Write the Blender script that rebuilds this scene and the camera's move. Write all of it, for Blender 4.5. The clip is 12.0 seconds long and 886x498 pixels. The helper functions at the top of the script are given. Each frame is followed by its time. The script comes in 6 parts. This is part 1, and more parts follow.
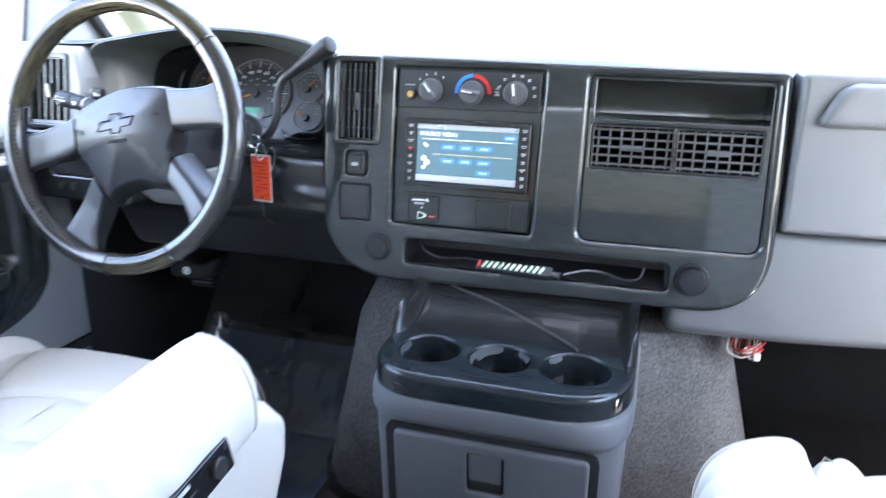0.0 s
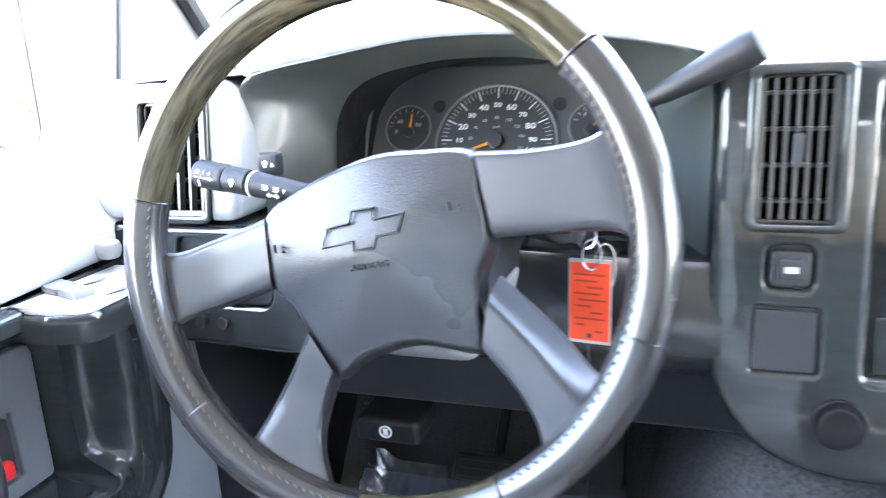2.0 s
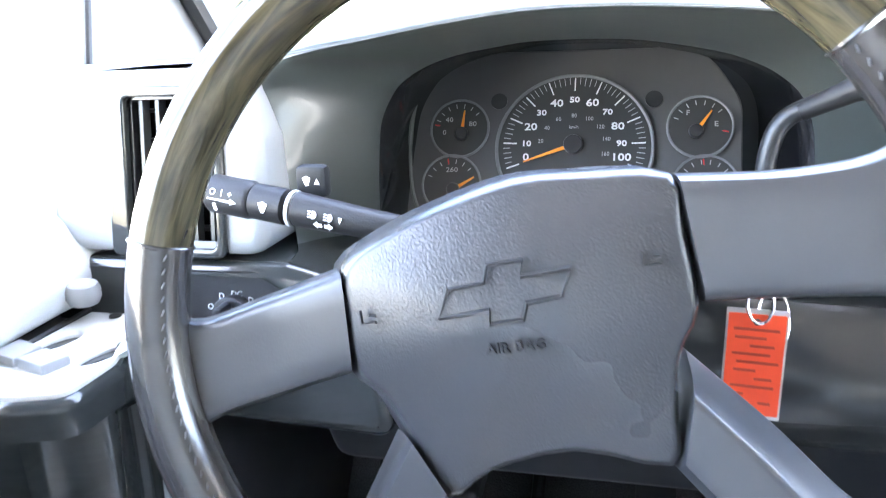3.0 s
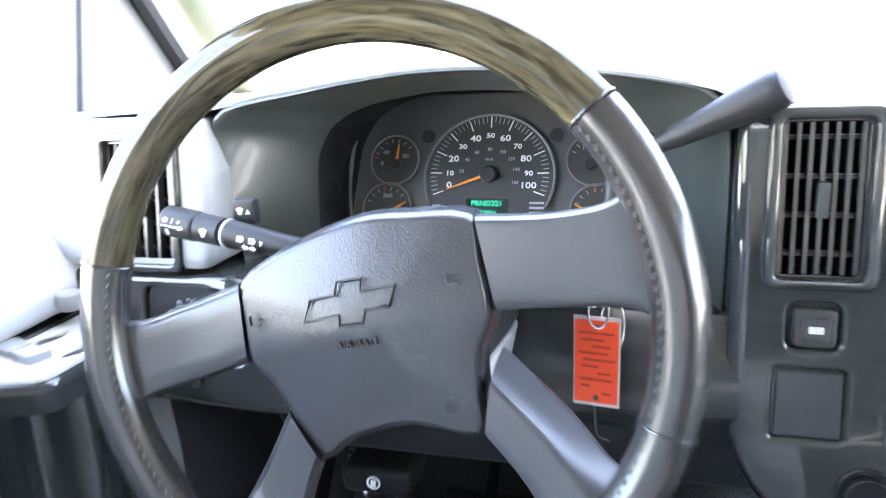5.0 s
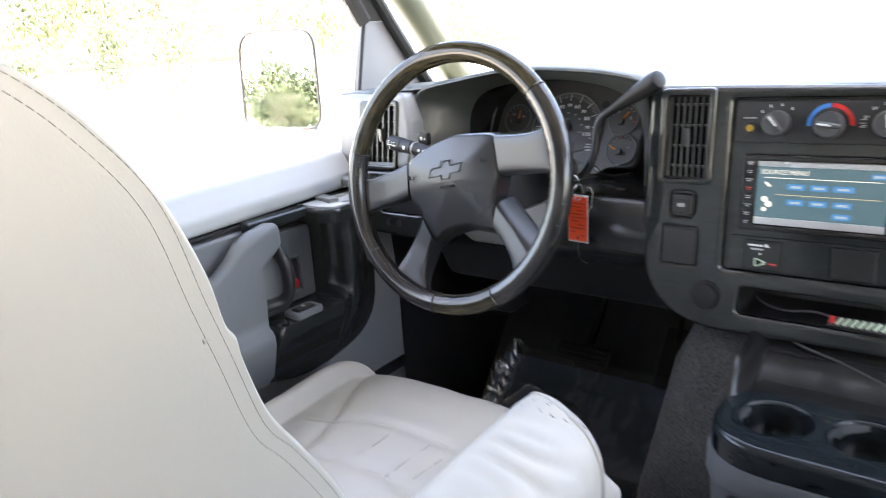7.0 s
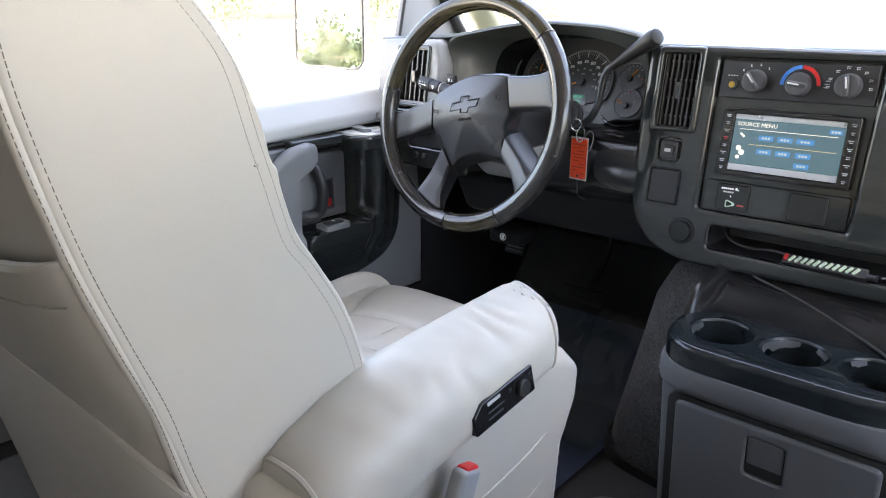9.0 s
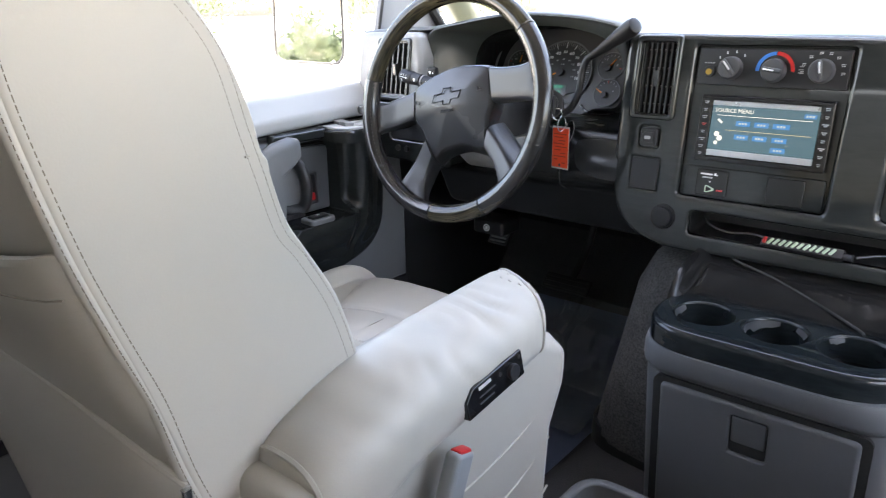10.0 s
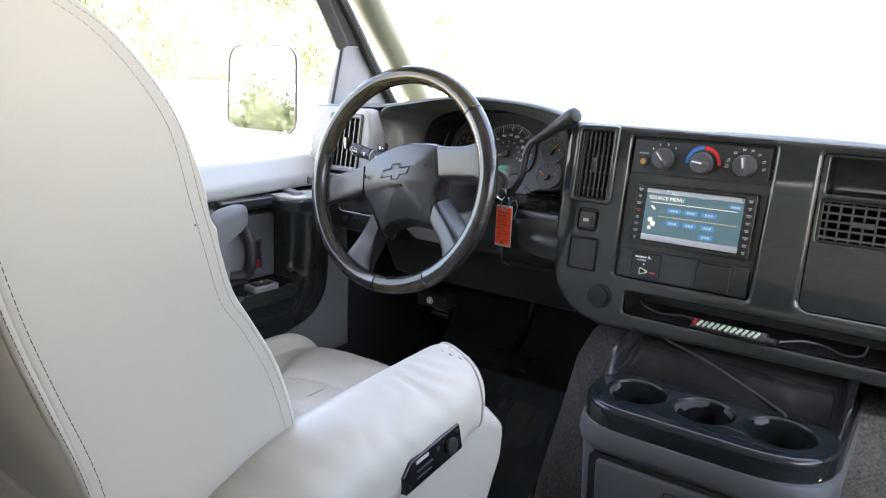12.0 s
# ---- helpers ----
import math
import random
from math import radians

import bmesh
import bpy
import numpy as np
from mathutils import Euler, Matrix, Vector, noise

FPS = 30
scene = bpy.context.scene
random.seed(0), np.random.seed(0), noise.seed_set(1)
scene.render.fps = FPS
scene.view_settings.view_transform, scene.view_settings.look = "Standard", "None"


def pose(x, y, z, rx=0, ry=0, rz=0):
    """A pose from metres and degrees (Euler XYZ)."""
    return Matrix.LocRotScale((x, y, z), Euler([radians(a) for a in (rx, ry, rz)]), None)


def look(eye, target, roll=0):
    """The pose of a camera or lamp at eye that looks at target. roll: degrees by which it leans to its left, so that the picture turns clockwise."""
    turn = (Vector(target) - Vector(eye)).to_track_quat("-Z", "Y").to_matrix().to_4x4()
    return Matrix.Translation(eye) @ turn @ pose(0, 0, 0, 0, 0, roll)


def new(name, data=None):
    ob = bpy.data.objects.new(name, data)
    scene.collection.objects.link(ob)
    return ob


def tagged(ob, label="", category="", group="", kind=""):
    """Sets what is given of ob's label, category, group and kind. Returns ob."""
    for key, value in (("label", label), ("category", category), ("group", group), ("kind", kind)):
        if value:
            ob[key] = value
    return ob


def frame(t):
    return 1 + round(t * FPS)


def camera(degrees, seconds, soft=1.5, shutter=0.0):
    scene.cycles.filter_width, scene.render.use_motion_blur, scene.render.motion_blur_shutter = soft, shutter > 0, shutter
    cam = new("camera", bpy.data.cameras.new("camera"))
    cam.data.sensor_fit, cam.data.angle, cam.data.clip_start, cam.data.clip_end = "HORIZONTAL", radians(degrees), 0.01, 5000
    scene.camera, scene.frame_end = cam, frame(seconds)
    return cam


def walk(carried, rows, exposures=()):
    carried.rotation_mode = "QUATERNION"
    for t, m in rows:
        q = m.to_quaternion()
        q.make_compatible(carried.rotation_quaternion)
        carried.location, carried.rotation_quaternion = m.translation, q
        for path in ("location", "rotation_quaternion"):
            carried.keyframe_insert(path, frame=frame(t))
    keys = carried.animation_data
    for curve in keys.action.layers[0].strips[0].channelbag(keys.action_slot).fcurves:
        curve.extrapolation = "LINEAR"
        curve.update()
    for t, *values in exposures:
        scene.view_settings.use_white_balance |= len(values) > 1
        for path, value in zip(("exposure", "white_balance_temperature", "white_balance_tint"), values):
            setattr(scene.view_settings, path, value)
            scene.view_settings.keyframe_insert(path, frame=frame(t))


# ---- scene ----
cam = camera(64.2, 12.0, soft=1.0, shutter=0.5)
ROWS = [
    (0.0, 0.3029, -0.9653, 0.8492, 72.73, -0.88, 16.83),
    (0.5, 0.2139, -0.8720, 0.8509, 74.65, -2.20, 11.46),
    (1.0, 0.0327, -0.7238, 0.8537, 76.04, 1.88, 12.64),
    (1.5, -0.1109, -0.6509, 0.8356, 76.80, 1.89, 16.69),
    (2.0, -0.2223, -0.5788, 0.8301, 74.45, 2.59, 16.76),
    (2.5, -0.3051, -0.5101, 0.8216, 73.57, 2.52, 15.91),
    (3.0, -0.3677, -0.4507, 0.8267, 73.51, 2.02, 12.71),
    (3.5, -0.3895, -0.4206, 0.8488, 73.57, 2.13, 9.08),
    (3.7, -0.3864, -0.4106, 0.8520, 73.65, 2.54, 7.84),
    (5.3, -0.1663, -0.5904, 0.8691, 73.98, 2.75, 21.56),
    (5.5, -0.1029, -0.6447, 0.8822, 72.76, 3.24, 27.20),
    (6.0, 0.0170, -0.7690, 0.8898, 72.51, 3.53, 34.51),
    (6.5, 0.0958, -0.8693, 0.8937, 74.24, 3.77, 39.13),
    (7.0, 0.2071, -0.9549, 0.8934, 73.77, 4.07, 37.26),
    (7.2, 0.2569, -0.9774, 0.8764, 73.57, 3.17, 38.23),
    (8.8, 0.3462, -1.0600, 0.8534, 71.98, 0.59, 41.59),
    (9.0, 0.3471, -1.0638, 0.8560, 71.81, 0.21, 41.60),
    (9.5, 0.3457, -1.0789, 0.8601, 71.06, 0.83, 41.60),
    (10.0, 0.3491, -1.0779, 0.8524, 71.40, 0.96, 39.72),
    (10.5, 0.3508, -1.0865, 0.8567, 72.61, -0.40, 38.30),
    (11.0, 0.3541, -1.0875, 0.8582, 74.96, -1.28, 38.11),
    (11.5, 0.3555, -1.0844, 0.8576, 75.62, -1.86, 36.87),
    (12.0, 0.3596, -1.0916, 0.8608, 77.18, -2.25, 35.91),
]
EXPOSURES = [(0.0, 4.95, 6100, 10), (0.6, 5.6, 6100, 10), (1.0, 5.75, 6200, 10), (2.0, 6.0, 6300, 10), (3.7, 5.7, 6400, 10), (5.5, 5.5, 6700, 10), (6.0, 5.25, 7000, 12), (6.5, 4.5, 7200, 12), (7.0, 4.15, 7200, 12), (9.0, 4.05, 7200, 12), (12.0, 4.0, 7100, 11)]
walk(cam, [(t, pose(x, y, z, rx, ry, rz)) for t, x, y, z, rx, ry, rz in ROWS], EXPOSURES)

# ---- daylight ----
SUN_EL, SUN_AZ = radians(58), radians(165)
world = bpy.data.worlds.new("sky")
scene.world = world
world.use_nodes = True
wn = world.node_tree.nodes
sky = wn.new("ShaderNodeTexSky")
sky.sky_type, sky.sun_disc = "NISHITA", False
sky.dust_density, sky.air_density = 4.0, 1.0
sky.sun_elevation, sky.sun_rotation = SUN_EL, SUN_AZ
wn["Background"].inputs["Strength"].default_value = 0.15
world.node_tree.links.new(sky.outputs["Color"], wn["Background"].inputs["Color"])
sun = new("sun", bpy.data.lights.new("sun", "SUN"))
sun.data.energy, sun.data.angle, sun.data.color = 4.0, radians(0.6), (1.0, 0.95, 0.86)
sun.matrix_world = look((8 * math.sin(SUN_AZ), 8 * math.cos(SUN_AZ), 8 * math.tan(SUN_EL)), (0, 0, 0))


# ---- materials ----
def surface(name, colour, rough=0.5, metal=0.0, vary=0.12, vary_scale=9.0, grain=0.0, grain_scale=900.0, coat=0.0,
            bump=0.0, bump_scale=700.0, stretch=(1, 1, 1), specular=0.5, per_piece=0.0):
    m = bpy.data.materials.new(name)
    m.use_nodes = True
    nt = m.node_tree
    b = nt.nodes["Principled BSDF"]
    b.inputs["Roughness"].default_value, b.inputs["Metallic"].default_value = rough, metal
    b.inputs["Coat Weight"].default_value, b.inputs["Coat Roughness"].default_value = coat, 0.06
    b.inputs["Specular IOR Level"].default_value = specular
    co = nt.nodes.new("ShaderNodeTexCoord")
    mp = nt.nodes.new("ShaderNodeMapping")
    mp.inputs["Scale"].default_value = stretch
    nt.links.new(co.outputs["Object"], mp.inputs["Vector"])

    def tex(scale, detail=4.0):
        n = nt.nodes.new("ShaderNodeTexNoise")
        n.inputs["Scale"].default_value, n.inputs["Detail"].default_value = scale, detail
        nt.links.new(mp.outputs["Vector"], n.inputs["Vector"])
        return n.outputs["Fac"]

    def math_node(op, a, c):
        n = nt.nodes.new("ShaderNodeMath")
        n.operation = op
        for socket, value in zip(n.inputs, (a, c)):
            if isinstance(value, (int, float)):
                socket.default_value = value
            else:
                nt.links.new(value, socket)
        return n.outputs[0]

    wide = tex(vary_scale)
    amount = math_node("MULTIPLY", math_node("SUBTRACT", wide, 0.5), 2.2 * vary)
    if grain:
        amount = math_node("ADD", amount, math_node("MULTIPLY", math_node("SUBTRACT", tex(grain_scale, 3.0), 0.5), 2.2 * grain))
    if per_piece:
        info = nt.nodes.new("ShaderNodeObjectInfo")
        amount = math_node("ADD", amount, math_node("MULTIPLY", math_node("SUBTRACT", info.outputs["Random"], 0.5), per_piece))
    factor = math_node("ADD", amount, 1.0)
    vm = nt.nodes.new("ShaderNodeVectorMath")
    vm.operation = "SCALE"
    vm.inputs[0].default_value = colour
    nt.links.new(factor, vm.inputs["Scale"])
    nt.links.new(vm.outputs[0], b.inputs["Base Color"])
    nt.links.new(math_node("ADD", math_node("MULTIPLY", math_node("SUBTRACT", wide, 0.5), 0.25), rough), b.inputs["Roughness"])
    if bump:
        bp = nt.nodes.new("ShaderNodeBump")
        bp.inputs["Strength"].default_value, bp.inputs["Distance"].default_value = bump, 0.001
        nt.links.new(tex(bump_scale, 2.0), bp.inputs["Height"])
        nt.links.new(bp.outputs["Normal"], b.inputs["Normal"])
    return m


def woodgrain(name, dark, light, rough, coat, ring=False, sheen=0.05):
    """Streaky printed wood under a clear coat; ring runs the streaks round the steering wheel."""
    m = surface(name, dark, rough, coat=coat, vary=0.0)
    nt = m.node_tree
    b = nt.nodes["Principled BSDF"]
    co = nt.nodes.new("ShaderNodeTexCoord")
    mp = nt.nodes.new("ShaderNodeMapping")
    mp.inputs["Scale"].default_value = (8, 8, 32)
    b.inputs["Specular IOR Level"].default_value = 0.0
    nt.links.new(co.outputs["Object"], mp.inputs["Vector"])
    if ring:
        turn, split, ang, rad, sq, join_ = (nt.nodes.new("ShaderNode" + k) for k in ("Mapping", "SeparateXYZ", "Math", "Math", "Math", "CombineXYZ"))
        turn.inputs["Rotation"].default_value = (radians(12.5), 0, 0)
        nt.links.new(co.outputs["Object"], turn.inputs["Vector"])
        nt.links.new(turn.outputs["Vector"], split.inputs[0])
        ang.operation = "ARCTAN2"
        nt.links.new(split.outputs["Z"], ang.inputs[0])
        nt.links.new(split.outputs["X"], ang.inputs[1])
        rad.operation, sq.operation = "MULTIPLY", "MULTIPLY_ADD"
        nt.links.new(split.outputs["X"], rad.inputs[0])
        nt.links.new(split.outputs["X"], rad.inputs[1])
        nt.links.new(split.outputs["Z"], sq.inputs[0])
        nt.links.new(split.outputs["Z"], sq.inputs[1])
        nt.links.new(rad.outputs[0], sq.inputs[2])
        root = nt.nodes.new("ShaderNodeMath")
        root.operation = "SQRT"
        nt.links.new(sq.outputs[0], root.inputs[0])
        nt.links.new(ang.outputs[0], join_.inputs["X"])
        nt.links.new(root.outputs[0], join_.inputs["Y"])
        nt.links.new(split.outputs["Y"], join_.inputs["Z"])
        mp.inputs["Scale"].default_value = (1.4, 70, 70)
        nt.links.new(join_.outputs[0], mp.inputs["Vector"])
    n = nt.nodes.new("ShaderNodeTexNoise")
    n.inputs["Scale"].default_value, n.inputs["Detail"].default_value, n.inputs["Distortion"].default_value = 2.2, 7.0, 1.4
    nt.links.new(mp.outputs["Vector"], n.inputs["Vector"])
    r = nt.nodes.new("ShaderNodeValToRGB")
    r.color_ramp.elements[0].position, r.color_ramp.elements[1].position = 0.35, 0.7
    r.color_ramp.elements[0].color, r.color_ramp.elements[1].color = (*dark, 1), (*light, 1)
    nt.links.new(n.outputs["Fac"], r.inputs["Fac"])
    nt.links.new(r.outputs["Color"], b.inputs["Base Color"])
    b.inputs["Coat Roughness"].default_value = sheen
    return m


def glow(name, colour, strength):
    m = bpy.data.materials.new(name)
    m.use_nodes = True
    b = m.node_tree.nodes["Principled BSDF"]
    b.inputs["Base Color"].default_value = (0.02, 0.02, 0.02, 1)
    b.inputs["Emission Color"].default_value, b.inputs["Emission Strength"].default_value = (*colour, 1), strength
    b.inputs["Roughness"].default_value = 0.15
    return m


def thin_sheet(name, rough, gloss, ior=1.3, tint=1.0):
    """A clear sheet too thin to bend the view: it lets light straight through and glosses by angle."""
    m = bpy.data.materials.new(name)
    m.use_nodes = True
    nt = m.node_tree
    nt.nodes.remove(nt.nodes["Principled BSDF"])
    clear, shine, mix, fres, k = (nt.nodes.new("ShaderNode" + n) for n in ("BsdfTransparent", "BsdfGlossy", "MixShader", "Fresnel", "Math"))
    shine.inputs["Roughness"].default_value = rough
    clear.inputs["Color"].default_value = (tint, tint, tint, 1)
    fres.inputs["IOR"].default_value = ior
    k.operation = "ADD"
    k.inputs[1].default_value = gloss
    nt.links.new(fres.outputs[0], k.inputs[0])
    nt.links.new(k.outputs[0], mix.inputs[0])
    nt.links.new(clear.outputs[0], mix.inputs[1])
    nt.links.new(shine.outputs[0], mix.inputs[2])
    nt.links.new(mix.outputs[0], nt.nodes["Material Output"].inputs["Surface"])
    return m


LEATHER = surface("cream leather", (0.460, 0.427, 0.371), 0.42, vary=0.05, vary_scale=5, grain=0.012, grain_scale=500, bump=0.07, bump_scale=520)
# Brown stands in for the shade down in the cushion's pleats.
CREASESHADE = surface("painted crease shade", (0.20, 0.17, 0.135), 0.6, vary=0.08)
SEAM = surface("leather piping", (0.45, 0.42, 0.36), 0.5, vary=0.06)
BROWNTHREAD = surface("brown thread", (0.13, 0.10, 0.072), 0.8, vary=0.1)
THREAD = surface("tan thread", (0.34, 0.31, 0.265), 0.8, vary=0.1)
GREY = surface("grey moulded plastic", (0.165, 0.168, 0.173), 0.45, vary=0.06, vary_scale=5, grain=0.05, bump=0.25, bump_scale=900)
PALE = surface("pale grey moulded plastic", (0.27, 0.275, 0.275), 0.5, vary=0.05, vary_scale=5, grain=0.04, bump=0.2, bump_scale=900)
BELT = surface("pale padded vinyl", (0.50, 0.505, 0.495), 0.5, vary=0.05, vary_scale=5, grain=0.04, bump=0.2, bump_scale=700)
CONSOLEGREY = surface("console plastic", (0.098, 0.102, 0.108), 0.40, vary=0.06, vary_scale=5, grain=0.05, bump=0.25, bump_scale=900)
COVERGREY = surface("grey cover plastic", (0.105, 0.107, 0.107), 0.42, vary=0.06, vary_scale=4, grain=0.05, bump=0.2, bump_scale=900)
HOOD = surface("dark grey dash skin", (0.105, 0.112, 0.106), 0.45, vary=0.08, vary_scale=6, grain=0.06, bump=0.3, bump_scale=800)
HUBSKIN = surface("charcoal vinyl", (0.029, 0.0295, 0.032), 0.27, vary=0.015, vary_scale=6, grain=0.05, bump=0.24, bump_scale=820)
SPOKESKIN = surface("smooth charcoal vinyl", (0.032, 0.032, 0.034), 0.33, vary=0.02, vary_scale=6, grain=0.04, bump=0.06, bump_scale=700)
WOOD = woodgrain("charcoal woodgrain", (0.0225, 0.0250, 0.0245), (0.0290, 0.0320, 0.0308), 0.3, 1.0, sheen=0.04)
SURROUND = surface("satin charcoal plastic", (0.016, 0.017, 0.017), 0.24, vary=0.03, vary_scale=5)
# Near-black without gloss: the shade inside the air outlets, put into colour.
DUCTSHADE = surface("painted duct shade", (0.004, 0.004, 0.004), 0.9, vary=0.0, specular=0.0)
TRAYWOOD = woodgrain("blue black woodgrain", (0.008, 0.0105, 0.012), (0.016, 0.020, 0.022), 0.16, 0.7, sheen=0.03)
TRAYBACK = surface("smooth brown black plastic", (0.011, 0.0108, 0.0105), 0.15, vary=0.05, vary_scale=9, specular=0.3)
RIMWOOD = woodgrain("olive brown woodgrain", (0.016, 0.0135, 0.008), (0.070, 0.060, 0.034), 0.3, 0.75, True, 0.035)
RIMLEATHER = surface("black wheel leather", (0.022, 0.020, 0.019), 0.22, vary=0.10, vary_scale=30, grain=0.06, bump=0.06, bump_scale=420, coat=0.3)
BLACK = surface("black plastic", (0.020, 0.020, 0.0215), 0.42, vary=0.12, grain=0.08, bump=0.15)
GLOSSBLACK = surface("gloss black plastic", (0.010, 0.010, 0.011), 0.12, vary=0.05)
GRIP = surface("matt black grip", (0.014, 0.014, 0.015), 0.5, vary=0.08, bump=0.2, specular=0.3)
# Near-black gives the wheel pad's embossed marks their shade by colour.
EMBOSSSHADE = surface("painted emboss shade", (0.009, 0.009, 0.010), 0.5, vary=0.05)
DIALFACE = surface("grey dial face", (0.075, 0.075, 0.074), 0.4, vary=0.06)
DIAL = surface("dark dial", (0.036, 0.035, 0.034), 0.4, vary=0.08)
DARKSKIN = surface("charcoal moulded plastic", (0.022, 0.0225, 0.024), 0.45, vary=0.08, vary_scale=6, grain=0.06, bump=0.3, bump_scale=800, specular=0.2)
VENT = surface("vent plastic", (0.062, 0.063, 0.061), 0.22, vary=0.05)
COWL = surface("polished dark dash skin", (0.042, 0.047, 0.043), 0.36, vary=0.05, vary_scale=5, grain=0.04, bump=0.06, bump_scale=700, coat=0.15)
KNOB = surface("knob plastic", (0.06, 0.06, 0.063), 0.4, vary=0.06)
CARPET = surface("brown grey cut pile carpet", (0.112, 0.110, 0.108), 0.95, vary=0.35, vary_scale=24, grain=0.9, grain_scale=240, bump=1.0, bump_scale=220, specular=0.1)
DARKCARPET = surface("dark carpet", (0.10, 0.098, 0.10), 0.95, vary=0.2, grain=0.5, grain_scale=400, bump=1.0, bump_scale=350, specular=0.1)
# Passenger toe board and mat: far darker than the driver's carpet.
DARKFLOOR = surface("near-black floor covering", (0.014, 0.014, 0.015), 0.95, vary=0.3, vary_scale=20, grain=0.5, grain_scale=260, bump=1.0, bump_scale=220, specular=0.1)
MAT = surface("navy floor mat", (0.23, 0.28, 0.42), 0.6, vary=0.2, grain=0.4, grain_scale=500, bump=0.8, bump_scale=380, specular=0.2)
CHROME = surface("chrome", (0.75, 0.75, 0.76), 0.12, metal=1.0, vary=0.03)
SILVER = surface("silver paint", (0.55, 0.56, 0.57), 0.3, metal=0.6, vary=0.04)
WHITE = surface("white print", (0.78, 0.78, 0.78), 0.5, vary=0.03)
DIMWHITE = surface("grey print", (0.42, 0.42, 0.42), 0.5, vary=0.03)
ORANGE = surface("orange needle", (0.85, 0.28, 0.02), 0.4, vary=0.03)
TAG = surface("orange card", (0.74, 0.062, 0.012), 0.5, vary=0.06, vary_scale=60)
TAGINK = surface("dark red ink", (0.30, 0.025, 0.008), 0.6, vary=0.1)
RED = surface("red plastic", (0.55, 0.02, 0.02), 0.35, vary=0.04)
BLUE = surface("blue print", (0.03, 0.20, 0.62), 0.45, vary=0.03)
AMBER = surface("amber symbol", (0.45, 0.27, 0.03), 0.4, vary=0.05)
PALEGREEN = surface("pale green lens", (0.42, 0.51, 0.38), 0.3, vary=0.08, vary_scale=80)
HEADLINER = surface("grey headliner", (0.20, 0.195, 0.185), 0.9, vary=0.05, grain=0.15, bump=0.4)
PILLAR = surface("pale green grey trim", (0.085, 0.092, 0.062), 0.35, vary=0.05, grain=0.05, bump=0.2)
RUBBER = surface("black rubber", (0.016, 0.016, 0.016), 0.6, vary=0.1)
FILM = thin_sheet("clear plastic film", 0.10, 0.40, 1.6)
milk, veil = FILM.node_tree.nodes.new("ShaderNodeBsdfDiffuse"), FILM.node_tree.nodes.new("ShaderNodeMixShader")
milk.inputs["Color"].default_value, veil.inputs[0].default_value = (0.72, 0.78, 0.85, 1), 0.16
FILM.node_tree.links.new(FILM.node_tree.nodes["Material Output"].inputs["Surface"].links[0].from_socket, veil.inputs[1])
FILM.node_tree.links.new(milk.outputs[0], veil.inputs[2])
FILM.node_tree.links.new(veil.outputs[0], FILM.node_tree.nodes["Material Output"].inputs["Surface"])
PANE = thin_sheet("window glass", 0.0, 0.0, 1.15)
# Windscreen glass with a translucent veil added to whiten the view through it.
HAZED = thin_sheet("hazed windscreen glass", 0.0, 0.0, 1.15)
haze, over = HAZED.node_tree.nodes.new("ShaderNodeBsdfTranslucent"), HAZED.node_tree.nodes.new("ShaderNodeMixShader")
haze.inputs["Color"].default_value, over.inputs[0].default_value = (0.9, 0.9, 0.88, 1), 0.10
HAZED.node_tree.links.new(HAZED.node_tree.nodes["Material Output"].inputs["Surface"].links[0].from_socket, over.inputs[1])
HAZED.node_tree.links.new(haze.outputs[0], over.inputs[2])
HAZED.node_tree.links.new(over.outputs[0], HAZED.node_tree.nodes["Material Output"].inputs["Surface"])
TINTED = thin_sheet("tinted window glass", 0.0, 0.0, 1.3, 0.25)
MIRROR = surface("mirror silver", (0.92, 0.93, 0.93), 0.02, metal=1.0, vary=0.0)
PAINT = surface("white van paint", (0.75, 0.75, 0.74), 0.25, vary=0.02, coat=0.6)
CONCRETE = surface("pale concrete", (0.58, 0.57, 0.55), 0.85, vary=0.2, vary_scale=0.6, grain=0.2, grain_scale=60, bump=0.4, bump_scale=80)
BARK = surface("bark", (0.16, 0.12, 0.085), 0.9, vary=0.3, vary_scale=20, bump=1.0, bump_scale=60)
LEAF = surface("sunlit leaf", (0.085, 0.105, 0.045), 0.5, vary=0.4, vary_scale=3)
SCREEN = glow("lit screen", (0.17, 0.36, 0.47), 0.029)
SCREENBAR = glow("screen bar", (0.62, 0.72, 0.76), 0.055)
SCREENBLUE = glow("screen button blue", (0.07, 0.34, 0.80), 0.052)
SCREENTEXT = glow("screen text", (0.92, 0.93, 0.86), 0.085)
SCREENGOLD = glow("screen icon", (0.75, 0.66, 0.42), 0.06)
GREENLED = glow("green readout", (0.03, 0.75, 0.45), 0.05)
LEDDARK = surface("readout window", (0.008, 0.02, 0.018), 0.2, vary=0.05)

# ---- building helpers ----
BASE = {}


def thing(name, label, category, at=(0, 0, 0), group="", kind=""):
    ob = tagged(new(name), label, category, group, kind)
    ob.location = at
    BASE[ob.name] = Vector(at)
    return ob


def finish(bm, material, name, sharp=38):
    bmesh.ops.recalc_face_normals(bm, faces=bm.faces)
    me = bpy.data.meshes.new(name)
    bm.to_mesh(me)
    bm.free()
    me.materials.append(material)
    me.polygons.foreach_set("use_smooth", [True] * len(me.polygons))
    me.set_sharp_from_angle(angle=radians(sharp))
    return me


SMALL = ("slat", "tick", "stitch", "print", "symbol", "rib", "wire", "key_mark", "segment", "screw")


